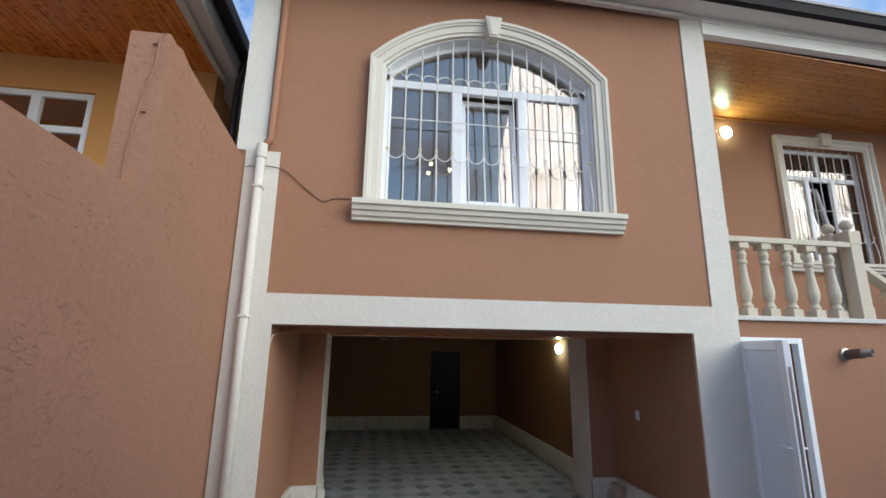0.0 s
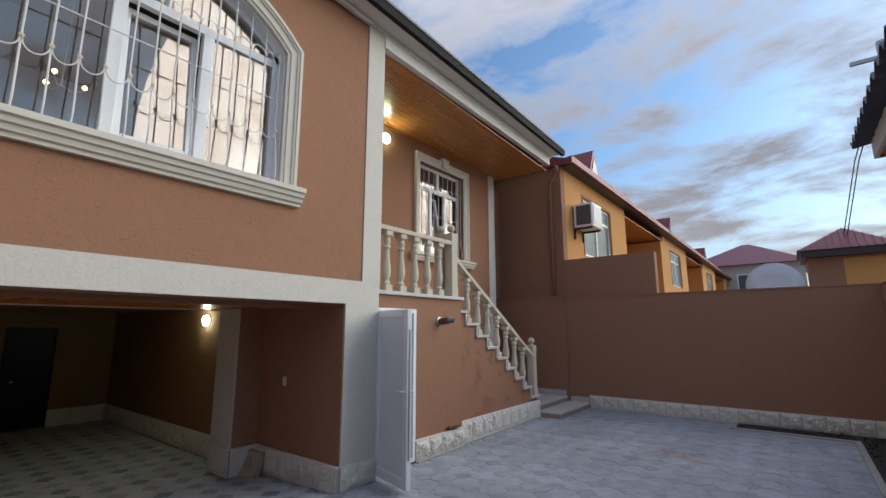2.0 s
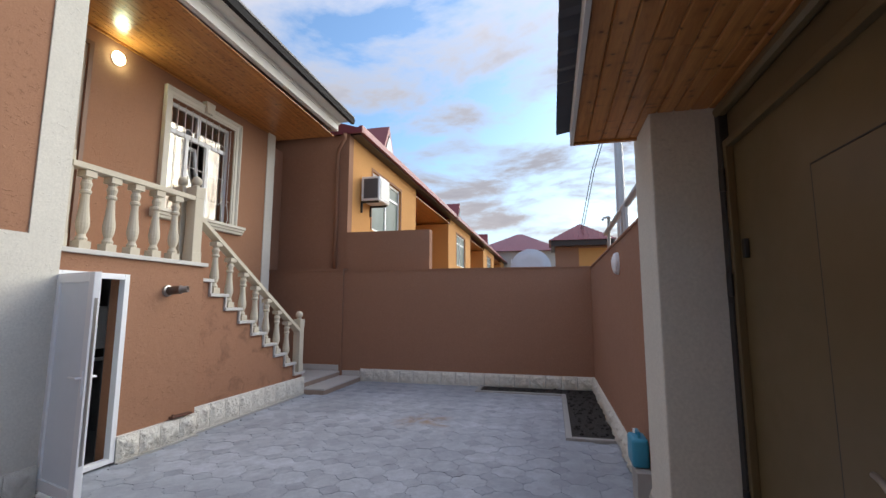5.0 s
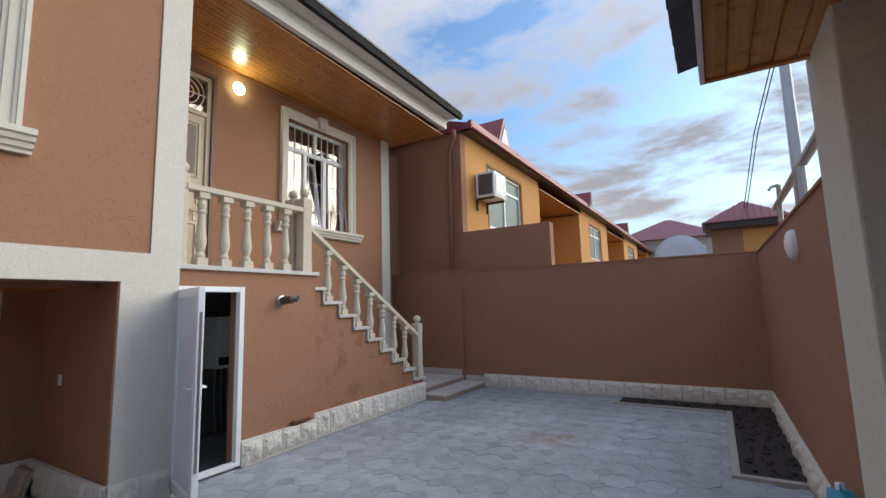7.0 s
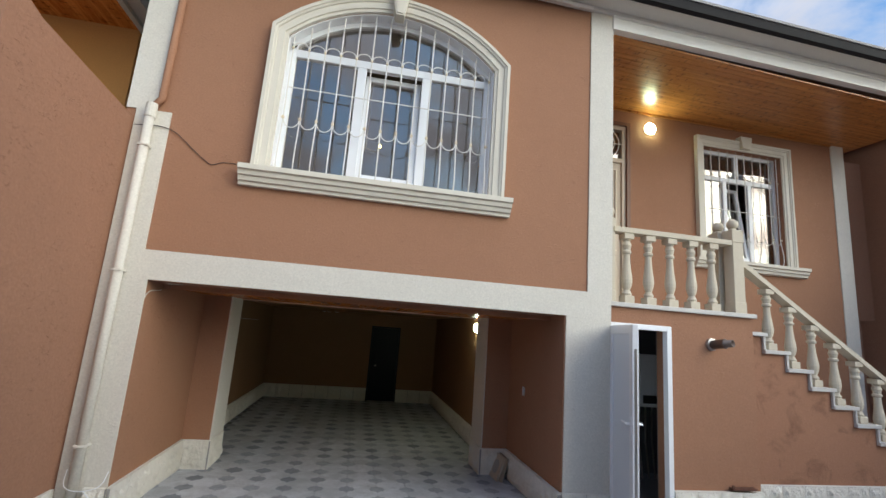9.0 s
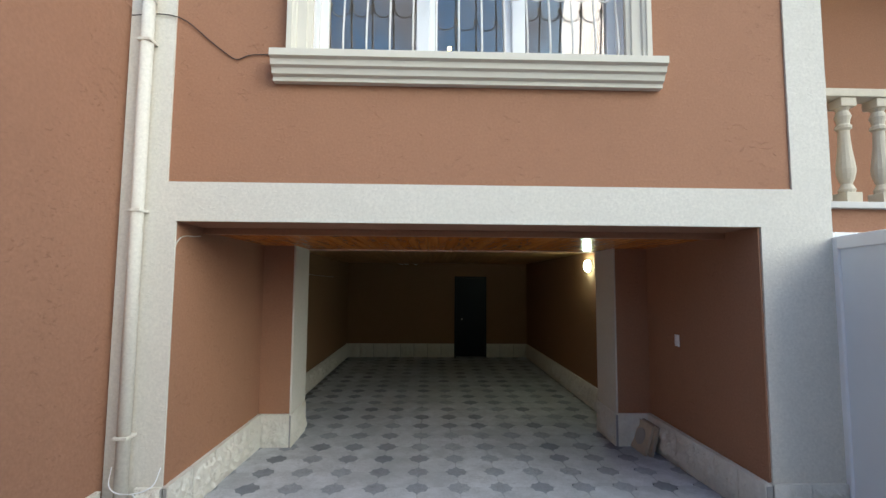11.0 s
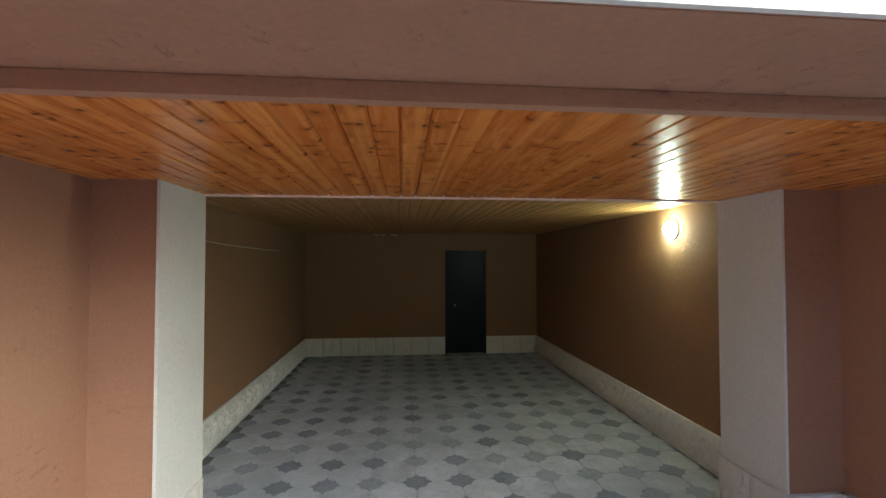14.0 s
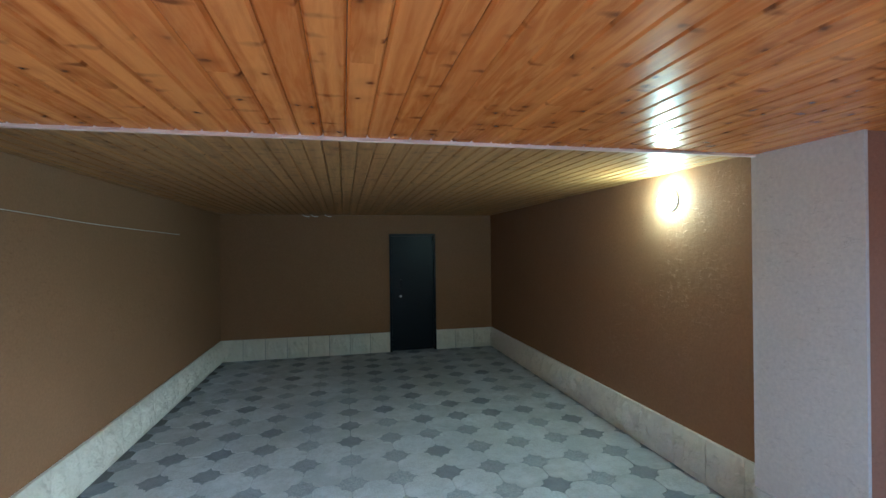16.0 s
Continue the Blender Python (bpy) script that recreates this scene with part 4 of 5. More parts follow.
boiler = thing("boiler", "white wall-hung gas boiler in the dark room", "boiler", (5.31, 5.70, 0.95))
part("case", boxes((-0.2, 0.2, -0.30, -0.002, 0, 0.72), bevel=0.012), M_PVC, boiler)
part("control_panel", boxes((-0.16, 0.16, -0.304, -0.301, 0.05, 0.16)), M_DARKSTEEL, boiler, "dark control strip")
for x in (-0.1, 0.0, 0.1):
    part("pipe", tube(bmesh.new(), [(x, -0.12, -0.0), (x, -0.12, -0.5), (x + 0.05, -0.12, -0.98)], 0.012, 8), M_CHROME, boiler)

# black steel door in the garage
d3 = tagged(new("door_3"), "closed black steel door in the garage back wall", "door", "", "structure")
part("door_frame", boxes((1.515, 1.55, 11.39, 11.47, -0.08, 1.79), (2.225, 2.26, 11.39, 11.47, -0.08, 1.79), (1.55, 2.225, 11.39, 11.47, 1.755, 1.79)), M_BLACK, d3)
leaf3 = part("door_leaf", boxes((1.553, 2.222, 11.405, 11.445, -0.06, 1.752), bevel=0.004), M_BLACK, d3)
bm = bmesh.new()
tube(bm, [(1.70, 11.405, 0.92), (1.70, 11.36, 0.92), (1.70, 11.36, 1.06), (1.70, 11.405, 1.06)], 0.009, 8)
part("door_handle", bm, M_BLACK, leaf3)
part("lock", lathe(bmesh.new(), [(0.02, 0), (0.02, 0.012)], 10, (0, 0, 0)), M_CHROME, leaf3).matrix_basis = pose(1.69, 11.403, 0.80, 90, 0, 0)
for z in (0.3, 1.45):
    part("hinge", lathe(bmesh.new(), [(0.014, 0), (0.014, 0.12)], 8, (2.24, 11.385, z)), M_BLACK, d3)

# gate to the street with its canopy
gate = tagged(new("gate"), "olive-brown sheet steel street gate, closed", "gate", "", "structure")
for x0, x1 in ((1.18, 3.66), (-1.0, 1.16)):
    lf = part("gate_leaf", boxes((x0, x1, -1.60, -1.57, 0.06, 2.72)), M_GATE, gate)
    part("leaf_frame", boxes((x0, x0 + 0.05, -1.57, -1.53, 0.06, 2.72), (x1 - 0.05, x1, -1.57, -1.53, 0.06, 2.72), (x0 + 0.05, x1 - 0.05, -1.57, -1.53, 2.67, 2.72), (x0 + 0.05, x1 - 0.05, -1.57, -1.53, 0.06, 0.11), bevel=0.004), M_GATE, lf)
# dark post stands in for the black gap between pier and gate
part("gap_post", boxes((3.66, 3.735, -1.62, -1.52, 0, 2.96), bevel=0.006), M_DARKSTEEL, gate)
part("top_panel", boxes((-1.0, 3.66, -1.60, -1.57, 2.73, 2.985)), M_GATE, gate)
part("lintel", tube(bmesh.new(), [(-1.2, -1.54, 2.93), (3.70, -1.54, 2.93)], 0.04, 10), M_GATE, gate, "olive-brown pipe lintel")
for z in (0.5, 1.75, 2.4):
    part("hinge", lathe(bmesh.new(), [(0.02, 0), (0.02, 0.14)], 8, (3.66, -1.515, z)), M_DARKSTEEL, gate)
wicket = part("wicket_door", boxes((2.21, 2.80, -1.569, -1.562, 0.16, 2.30), bevel=0.002), M_GATE, gate, "flush wicket door in the gate leaf")
# raised dark strips stand in for the shade in the wicket's seam
part("wicket_gap_strip", boxes((2.201, 2.207, -1.569, -1.564, 0.13, 2.309), (2.803, 2.809, -1.569, -1.564, 0.13, 2.309), (2.207, 2.803, -1.569, -1.564, 2.303, 2.309)), M_DARKSTEEL, wicket, "dark strip standing in for the wicket's shaded seam")
handle = part("lock_plate", boxes((2.295, 2.345, -1.561, -1.553, 0.97, 1.25), bevel=0.004), M_GOLD, wicket, "worn brass lock plate")
part("lever", tube(bmesh.new(), eased([(2.32, -1.555, 1.09), (2.33, -1.50, 1.09), (2.40, -1.495, 1.095), (2.46, -1.495, 1.125), (2.50, -1.50, 1.13)]), 0.011, 8), M_CHROME, handle, "curved worn steel lever")
part("keyhole", boxes((2.312, 2.328, -1.5525, -1.550, 1.01, 1.045)), M_DARKSTEEL, handle)
part("knob", tube(bmesh.new(), [(2.14, -1.54, 1.60), (2.27, -1.54, 1.60)], 0.016, 10), M_CHROME, wicket, "steel bolt knob")
part("bolt", boxes((3.49, 3.53, -1.569, -1.545, 1.97, 2.08), bevel=0.004), M_DARKSTEEL, gate, "small dark bolt")
structure("canopy_soffit", boards(-1.3, 4.18, -1.70, -0.66, 2.98, 0.10, "x"), M_WOOD_X, "pine boards under the gate canopy", "ceiling")
structure("canopy_fascia", boxes((-1.3, 4.215, -0.66, -0.635, 2.965, 3.10)), M_EAVE, "pale edge board of the gate canopy", "trim")
structure("canopy_end", boxes((4.18, 4.215, -1.7, -0.66, 2.965, 3.10)), M_WOOD_X, "pine end board of the gate canopy", "trim")
bm = bmesh.new()
top = []
n = 130
for i in range(n + 1):
    x = -1.35 + i * (4.30 + 1.35) / n
    z = 0.036 * math.sin(2 * math.pi * x / 0.17)
    top.append((bm.verts.new((x, -0.53, 3.10 + z)), bm.verts.new((x, -1.85, 3.33 + z)), bm.verts.new((x, -0.53, 3.112 + z)), bm.verts.new((x, -1.85, 3.342 + z))))
for a, b in zip(top, top[1:]):
    bm.faces.new((a[0], b[0], b[1], a[1]))
    bm.faces.new((a[2], b[2], b[3], a[3]))
    bm.faces.new((a[0], b[0], b[2], a[2]))
structure("canopy_roof", bm, M_SLATE, "dark corrugated sheet over the gate canopy", "roof")


# ---- balustrades ----
def baluster_mesh():
    bm = boxes((-0.062, 0.062, -0.062, 0.062, 0.0, 0.085), (-0.062, 0.062, -0.062, 0.062, 0.715, 0.78), bevel=0.006)
    prof = [(0.05, 0.085), (0.056, 0.11), (0.044, 0.13), (0.036, 0.15), (0.050, 0.185), (0.060, 0.225), (0.063, 0.26), (0.058, 0.31), (0.048, 0.38), (0.041, 0.45), (0.037, 0.52), (0.037, 0.545), (0.053, 0.56), (0.053, 0.58),
            (0.040, 0.595), (0.046, 0.625), (0.054, 0.65), (0.046, 0.675), (0.038, 0.69), (0.05, 0.715)]
    lathe(bm, prof, 14)
    return bm


def newel(parent, x, y, z, h, w=0.15):
    bm = bmesh.new()
    box(bm, x - w / 2, x + w / 2, y - w / 2, y + w / 2, z, z + h, bevel=0.008)
    box(bm, x - w / 2 - 0.006, x + w / 2 + 0.006, y - w / 2 - 0.006, y + w / 2 + 0.006, z, z + 0.14, bevel=0.006)
    box(bm, x - w / 2 - 0.006, x + w / 2 + 0.006, y - w / 2 - 0.006, y + w / 2 + 0.006, z + h - 0.16, z + h, bevel=0.006)
    lathe(bm, [(0.055, h), (0.04, h + 0.02), (0.035, h + 0.03)], 12, (x, y, z))
    post = part("newel_post", bm, M_BALUSTER, parent)
    part("ball", ball(bmesh.new(), (x, y, z + h + 0.085), 0.068, 14, 9), M_BALUSTER, post, "", True)


rail1 = thing("porch_balustrade", "cast stone balustrade with turned balusters along the landing", "balustrade", (3.905, 4.27, LAND))
for x in (4.17, 4.455, 4.745, 5.035, 5.32):
    b = part("baluster", baluster_mesh(), M_BALUSTER, rail1, "", False)
    b.location = (x - 3.905, 0, 0.0)
    b.scale = (1, 1, 1.07)
part("handrail", boxes((0.06, 1.66, -0.075, 0.075, 0.836, 0.90), bevel=0.008), M_BALUSTER, rail1)
newel(rail1, 0.03, 0.0, 0.0, 1.0, 0.11)
newel(rail1, 1.74, 0.0, 0.0, 1.04)
newel(rail1, 1.70, 0.19, 0.0, 1.04)
rail2 = thing("stair_balustrade", "cast stone balustrade descending along the stair", "balustrade", (NOSE0, 4.30, 0))
for i in range(7):
    x = 6.09 + RUN * i
    b = part("baluster", baluster_mesh(), M_BALUSTER, rail2)
    b.location = (x + 0.03 - NOSE0, 0, LAND - RISE * (i + 2) + 0.001)
    b.scale = (1, 1, 0.96)
bm = bmesh.new()
x0, x1 = 5.72 - NOSE0, 8.38 - NOSE0
zz = lambda x: LAND - RISE * 2 + 0.75 - (x + NOSE0 - 6.12) * RISE / RUN
prism(bm, [(x0, zz(x0) + 0.01), (x1, zz(x1) + 0.01), (x1, zz(x1) + 0.075), (x0, zz(x0) + 0.075)], -0.07, 0.07)
part("handrail", bm, M_BALUSTER, rail2)
newel(rail2, 8.43 - NOSE0, 0.0, LAND - RISE * 9, 0.98, 0.14)


# ---- split stone plinths ----
def stone_mesh(seed, w, h, d):
    rng = random.Random(seed)
    me = bpy.data.meshes.new("stone")
    nx, nz = 15, 11
    lumps = [(rng.uniform(0, w), rng.uniform(0, h), rng.uniform(0.02, 0.07), rng.uniform(-0.016, 0.026)) for _ in range(22)]
    vs, fs = [], []
    for j in range(nz):
        for i in range(nx):
            px, pz = w * i / (nx - 1), h * j / (nz - 1)
            out = d
            if 1 <= i <= nx - 2 and 1 <= j <= nz - 2:
                out += 0.004
            if 2 <= i <= nx - 3 and 2 <= j <= nz - 3:
                swell = sum(k * math.exp(-(2.2 * (px - a) ** 2 + 0.7 * (pz - b) ** 2) / (r * r)) for a, b, r, k in lumps)
                out += 0.010 + rng.uniform(-0.010, 0.013) + max(-0.016, min(0.034, swell))
            vs.append((px * 0.975, -out, pz))
    for j in range(nz - 1):
        for i in range(nx - 1):
            a = j * nx + i
            fs.append((a, a + 1, a + nx + 1, a + nx))
    k = len(vs)
    vs += [(0, 0, 0), (w * 0.97, 0, 0), (w * 0.97, 0, h), (0, 0, h)]
    c = (0, nx - 1, nx * nz - 1, nx * (nz - 1))
    for s in range(4):
        fs.append((c[s], k + s, k + (s + 1) % 4, c[(s + 1) % 4]))
    me.from_pydata(vs, [], fs)
    for f in me.polygons:
        f.use_smooth = f.index < (nx - 1) * (nz - 1) and f.index % 3 != 0
    me.materials.append(M_STONE)
    return me


def plinth(name, start, end, h, d=0.03, w=0.31, z=0.0, label="cream split-faced stone plinth"):
    """Stones along a wall from start to end, their faces to the right hand of that way."""
    run = Vector((end[0] - start[0], end[1] - start[1]))
    n = max(1, round(run.length / w))
    w = run.length / n
    ang = math.degrees(math.atan2(run.y, run.x))
    base = structure(name, boxes((0, run.length, -d + 0.008, -0.002, 0, h - 0.012)), M_CONCRETE, label, "plinth")
    base.matrix_basis = pose(start[0], start[1], z, 0, 0, ang)
    kinds = [stone_mesh(round(w * 1e4) + i, w, h, d) for i in range(5)]
    for i in range(n):
        s = new("stone", kinds[random.randrange(5)])
        s.parent = base
        s.location = (i * w + 0.002, 0, 0)
    return base


# ---- lamps ----
def bulkhead(name, label, place, rz, lit, r=0.095):
    ob = thing(name, label, "lamp", place, rz)
    bm = bmesh.new()
    lathe(bm, [(r * 1.0, 0), (r * 1.02, 0.008), (r * 1.0, 0.022)], 24)
    bmesh.ops.rotate(bm, verts=bm.verts, matrix=Matrix.Rotation(radians(90), 3, "X"))
    part("base", bm, M_LAMP_OFF, ob)
    bm = bmesh.new()
    lathe(bm, [(r * 0.97, 0.023)] + [(r * 0.98 * math.cos(a * 0.31), 0.027 + 0.054 * math.sin(a * 0.31)) for a in range(5)] + [(0.006, 0.081)], 24)
    bmesh.ops.rotate(bm, verts=bm.verts, matrix=Matrix.Rotation(radians(90), 3, "X"))
    part("shade", bm, lit if lit else M_LAMP_OFF, ob, "glowing opal dome" if lit else "", True)
    return ob


bulkhead("wall_lamp", "lit round opal bulkhead lamp on the porch wall", (5.56, PORCH_BACK - 0.001, 5.35), 0, M_LAMP, 0.10)
bulkhead("wall_lamp", "lit round opal bulkhead lamp on the garage wall", (3.204, 7.21, 1.885), -90, M_LAMP_GARAGE, 0.085)
ob = bulkhead("wall_lamp", "unlit oval white bulkhead lamp on the street wall", (6.25, -1.239, 2.19), 180, None, 0.12)
ob.scale = (0.75, 1, 1.1)

# ---- small things on the house ----
pipe = thing("downpipe", "cream painted rain downpipe, upper half terracotta", "pipe", (-1.06, 4.015, 0))
part("lower_pipe", tube(bmesh.new(), [(0, 0, 0.0), (0, 0, 3.66)], 0.042, 12), M_WHITE, pipe, "cream painted pipe", True)
part("socket", lathe(bmesh.new(), [(0.05, 3.60), (0.05, 3.74)], 14), M_WHITE, pipe)
part("upper_pipe", tube(bmesh.new(), [(0.005, 0.02, 3.72), (0.06, 0.035, 3.82), (0.07, 0.035, 5.82)], 0.034, 12), M_BROWN, pipe, "terracotta painted pipe", True)
for z in (0.6, 2.1, 3.3):
    part("bracket", boxes((-0.046, 0.046, -0.046, 0.06, z, z + 0.02), bevel=0.003), M_WHITE, pipe)
cable = thing("cable", "thin black cable sagging across the stucco front", "cable", (-1.08, 4.05, 3.46))
part("cord", tube(bmesh.new(), eased([(-0.12, 0.0, 0.06), (0.1, 0.012, 0.08), (0.25, 0.025, 0.04), (0.42, 0.03, -0.10), (0.55, 0.03, -0.20), (0.62, 0.03, -0.235), (0.72, 0.03, -0.20), (0.90, 0.03, -0.195)]), 0.004, 6), M_GUTTER, cable)
M_FLUE = plain("sooty_steel", (0.20, 0.155, 0.13), 0.45, 0.75, 0.3, 14.0)
flue = thing("flue_pipe", "short steel flue pipe through the landing wall", "pipe", (5.19, 4.17, 1.86))
bm = lathe(bmesh.new(), [(0.075, 0.001), (0.07, 0.025), (0.05, 0.03)], 16)
bmesh.ops.rotate(bm, verts=bm.verts, matrix=Matrix.Rotation(radians(90), 3, "X"))
part("rosette", bm, M_CHROME, flue)
bm = lathe(bmesh.new(), [(0.052, 0.0), (0.052, 0.15), (0.056, 0.155), (0.056, 0.17), (0.042, 0.175), (0.042, 0.25), (0.036, 0.25), (0.036, 0.18)], 16)
bmesh.ops.rotate(bm, verts=bm.verts, matrix=Matrix.Rotation(radians(84), 3, "X"))
bmesh.ops.rotate(bm, verts=bm.verts, matrix=Matrix.Rotation(radians(18), 3, "Z"))
part("barrel", bm, M_FLUE, flue, "sooty brown steel barrel", True)
sock = thing("wall_socket", "white double plastic socket plate on the garage wall", "socket", (3.309, 5.19, 1.10), -90)
sock.scale = (0.85, 1, 0.85)
part("plate", boxes((-0.042, 0.042, -0.012, -0.001, -0.065, 0.065), bevel=0.004), M_PVC, sock)
part("rocker", boxes((-0.026, 0.026, -0.017, -0.0125, 0.012, 0.05), bevel=0.002), M_PVC, sock)
bm = lathe(bmesh.new(), [(0.024, 0.0), (0.024, 0.003), (0.02, 0.003), (0.02, 0.001)], 14)
bmesh.ops.rotate(bm, verts=bm.verts, matrix=Matrix.Rotation(radians(90), 3, "X"))
part("outlet", bm, M_LAMP_OFF, sock).location = (0, -0.0125, -0.03)
hook = thing("tap_shelf", "small rusty brown angle iron on the plinth", "bracket", (5.50, 4.16, 0.30))
part("angle", boxes((-0.14, 0.16, -0.06, 0.01, 0.0, 0.02), (-0.15, -0.13, -0.06, -0.04, 0.02, 0.05)), plain("rust", (0.12, 0.05, 0.03), 0.8), hook)
for i, (x, y, rz, t, c) in enumerate(((3.165, 5.61, 2, 20, (0.50, 0.42, 0.32)), (3.215, 5.565, 0, 15, (0.36, 0.30, 0.23)))):
    slab = thing("stone_slab", "spare grey stone slab leaning on the plinth", "slab", (x - 0.08, y, -0.073), 0, "spare slabs")
    s = part("slab_body", boxes((-0.016, 0.016, -0.155, 0.155, 0, 0.30), bevel=0.005), plain("slab_stone", c, 0.8, 0, 0.2, 9.0, 0.004), slab)
    s.matrix_basis = pose(0, 0, 0.003, 0, t, rz)
    bm = lathe(bmesh.new(), [(0.085, 0.0), (0.085, 0.005), (0.06, 0.006)], 20)
    bmesh.ops.rotate(bm, verts=bm.verts, matrix=Matrix.Rotation(radians(-90), 3, "Y"))
    bmesh.ops.translate(bm, verts=bm.verts, vec=(-0.0165, 0, 0.15))
    r = part("ring_mark", bm, M_CONCRETE, slab)
    r.matrix_basis = pose(0, 0, 0.003, 0, t, rz)

# white wires hanging from the corner of the plinth
w2 = thing("loose_wire", "white electric wires looped over the plinth corner", "cable", (-0.9, 4.02, 0.0))
part("cord", tube(bmesh.new(), eased([(-0.23, 0.0, 0.42), (-0.22, -0.03, 0.31), (-0.14, -0.05, 0.27), (-0.02, -0.05, 0.275), (0.055, -0.02, 0.31), (0.07, 0.03, 0.40)]), 0.0035, 6), M_PVC, w2)
part("cord", tube(bmesh.new(), eased([(-0.06, -0.05, 0.27), (0.02, -0.07, 0.20), (0.06, -0.09, 0.12), (0.10, -0.13, 0.02), (0.14, -0.2, 0.008)]), 0.0035, 6), M_PVC, w2)
structure("mortar_strip", boxes((4.66, 5.78, 4.085, 4.122, -0.02, 0.010), (5.78, 8.535, 4.165, 4.202, -0.02, 0.010), bevel=0.003), M_CONCRETE, "thin mortar joint along the stair plinth", "strip")
structure("threshold_strip", boxes((-0.80, 3.28, 4.02, 4.075, -0.03, 0.006), bevel=0.003), M_CONCRETE, "thin concrete joint strip at the garage mouth", "strip")

lw = thing("mouth_wire", "pale electric wire bowed over the garage side wall", "cable", (-0.83, 4.08, 1.88))
part("cord", tube(bmesh.new(), eased([(0.0, -0.01, -0.03), (0.004, 0.02, 0.03), (0.006, 0.07, 0.065), (0.006, 0.14, 0.08), (0.003, 0.25, 0.087), (-0.002, 0.34, 0.10)]), 0.0035, 6), M_MOULD, lw)
thread = thing("thread", "thin white string stretched along the garage wall", "string", (-0.955, 7.27, 1.77))
part("cord", tube(bmesh.new(), eased([(0.0, -0.9, 0.03), (0.006, 0.0, 0.007), (0.006, 0.83, -0.018), (0.004, 2.48, -0.035)]), 0.0022, 5), M_PVC, thread)

stub = thing("wire_stub", "pale wire ends hanging from the garage ceiling", "cable", (0.4, 11.3, 2.085))
for x in (-0.18, -0.06, 0.14):
    part("cord", tube(bmesh.new(), eased([(x, 0, 0.004), (x + 0.02, -0.01, -0.02), (x + 0.07, -0.01, -0.032), (x + 0.1, 0.0, -0.025)]), 0.006, 5), M_PVC, stub)

# canister, planting bed
block = thing("concrete_block", "grey concrete block standing by the street wall", "block", (4.84, -1.155, 0))
part("block_body", boxes((-0.13, 0.13, -0.062, 0.06, 0.0, 0.34), bevel=0.01), M_CONCRETE, block)
can = thing("canister", "turquoise blue plastic water canister on a concrete block", "canister", (4.95, -1.15, 0.341), 0)
part("can_body", boxes((-0.14, 0.14, -0.068, 0.068, 0, 0.23), bevel=0.028), M_BLUE, can, "", True)
part("handle", tube(bmesh.new(), [(-0.08, 0, 0.22), (-0.07, 0, 0.27), (0.04, 0, 0.272), (0.06, 0, 0.22)], 0.012, 8), M_BLUE, can)
part("cap", lathe(bmesh.new(), [(0.024, 0.225), (0.024, 0.262)], 12, (0.10, 0, 0)), M_LAMP_OFF, can)
structure("planting_bed", boxes((6.76, 10.17, -1.22, -0.66, -0.02, 0.012), (9.62, 10.17, -0.66, 1.0, -0.02, 0.010)), M_SOIL, "dark soil of the planting bed", "soil")
kerb = structure("bed_kerb", boxes((6.70, 9.60, -0.66, -0.58, -0.03, 0.035), (6.70, 6.78, -1.20, -0.66, -0.03, 0.035), (9.54, 9.62, -0.58, 1.06, -0.03, 0.030), (9.62, 10.17, 0.98, 1.06, -0.03, 0.030), bevel=0.008), M_CONCRETE, "low grey concrete kerb round the bed", "kerb")
bm = bmesh.new()
for i in range(220):
    if i % 3:
        x, y = random.uniform(6.8, 10.1), random.uniform(-1.15, -0.70)
    else:
        x, y = random.uniform(9.66, 10.12), random.uniform(-0.66, 0.95)
    r = random.uniform(0.008, 0.03)
    lathe(bm, [(r * 0.7, 0), (r, r * 0.5), (r * 0.5, r)], 6, (x, y, 0.010))
tagged(mesh("soil_clods", bm, M_SOIL), "loose dark clods and pebbles on the soil", "soil", "", "stuff")

# wire on the left wall pier
w = thing("wire", "grey electric wire clipped down the wall pier", "cable", (-1.33, 2.455, 2.68))
part("cord", tube(bmesh.new(), eased([(-0.02, 0.0, 0.0), (-0.03, -0.004, 0.25), (0.0, -0.006, 0.55), (0.04, -0.006, 0.8), (0.05, -0.004, 1.0), (0.08, 0.01, 1.04)]), 0.0045, 6), M_WALL, w)
for z in (0.5, 0.95):
    part("clip", boxes((0.01, 0.034, -0.011, 0.004, z, z + 0.006)), M_WALL, w)


# ---- neighbouring houses ----
M_ROWPANE = plain("dull_pane", (0.10, 0.15, 0.14), 0.35, 0, 0.5, 1.4, 0.0, 0.25)


def row_window(parent, x0, x1, z0, z1, y):
    f = ((x0, x0 + 0.07, y + 0.06, y + 0.12, z0, z1), (x1 - 0.07, x1, y + 0.06, y + 0.12, z0, z1), (x0, x1, y + 0.06, y + 0.12, z0, z0 + 0.07), (x0, x1, y + 0.06, y + 0.12, z1 - 0.07, z1),
              ((x0 + x1) / 2 - 0.04, (x0 + x1) / 2 + 0.04, y + 0.06, y + 0.12, z0, z1), (x0, x1, y + 0.06, y + 0.12, z1 - 0.5, z1 - 0.43))
    wn = part("window", boxes((x0 + 0.06, x1 - 0.06, y + 0.09, y + 0.096, z0 + 0.06, z1 - 0.06)), M_ROWPANE, parent, "dull green-grey pane")
    for s in f:
        part("frame_bar", boxes(s), M_PVC, wn, "white plastic frame bar")


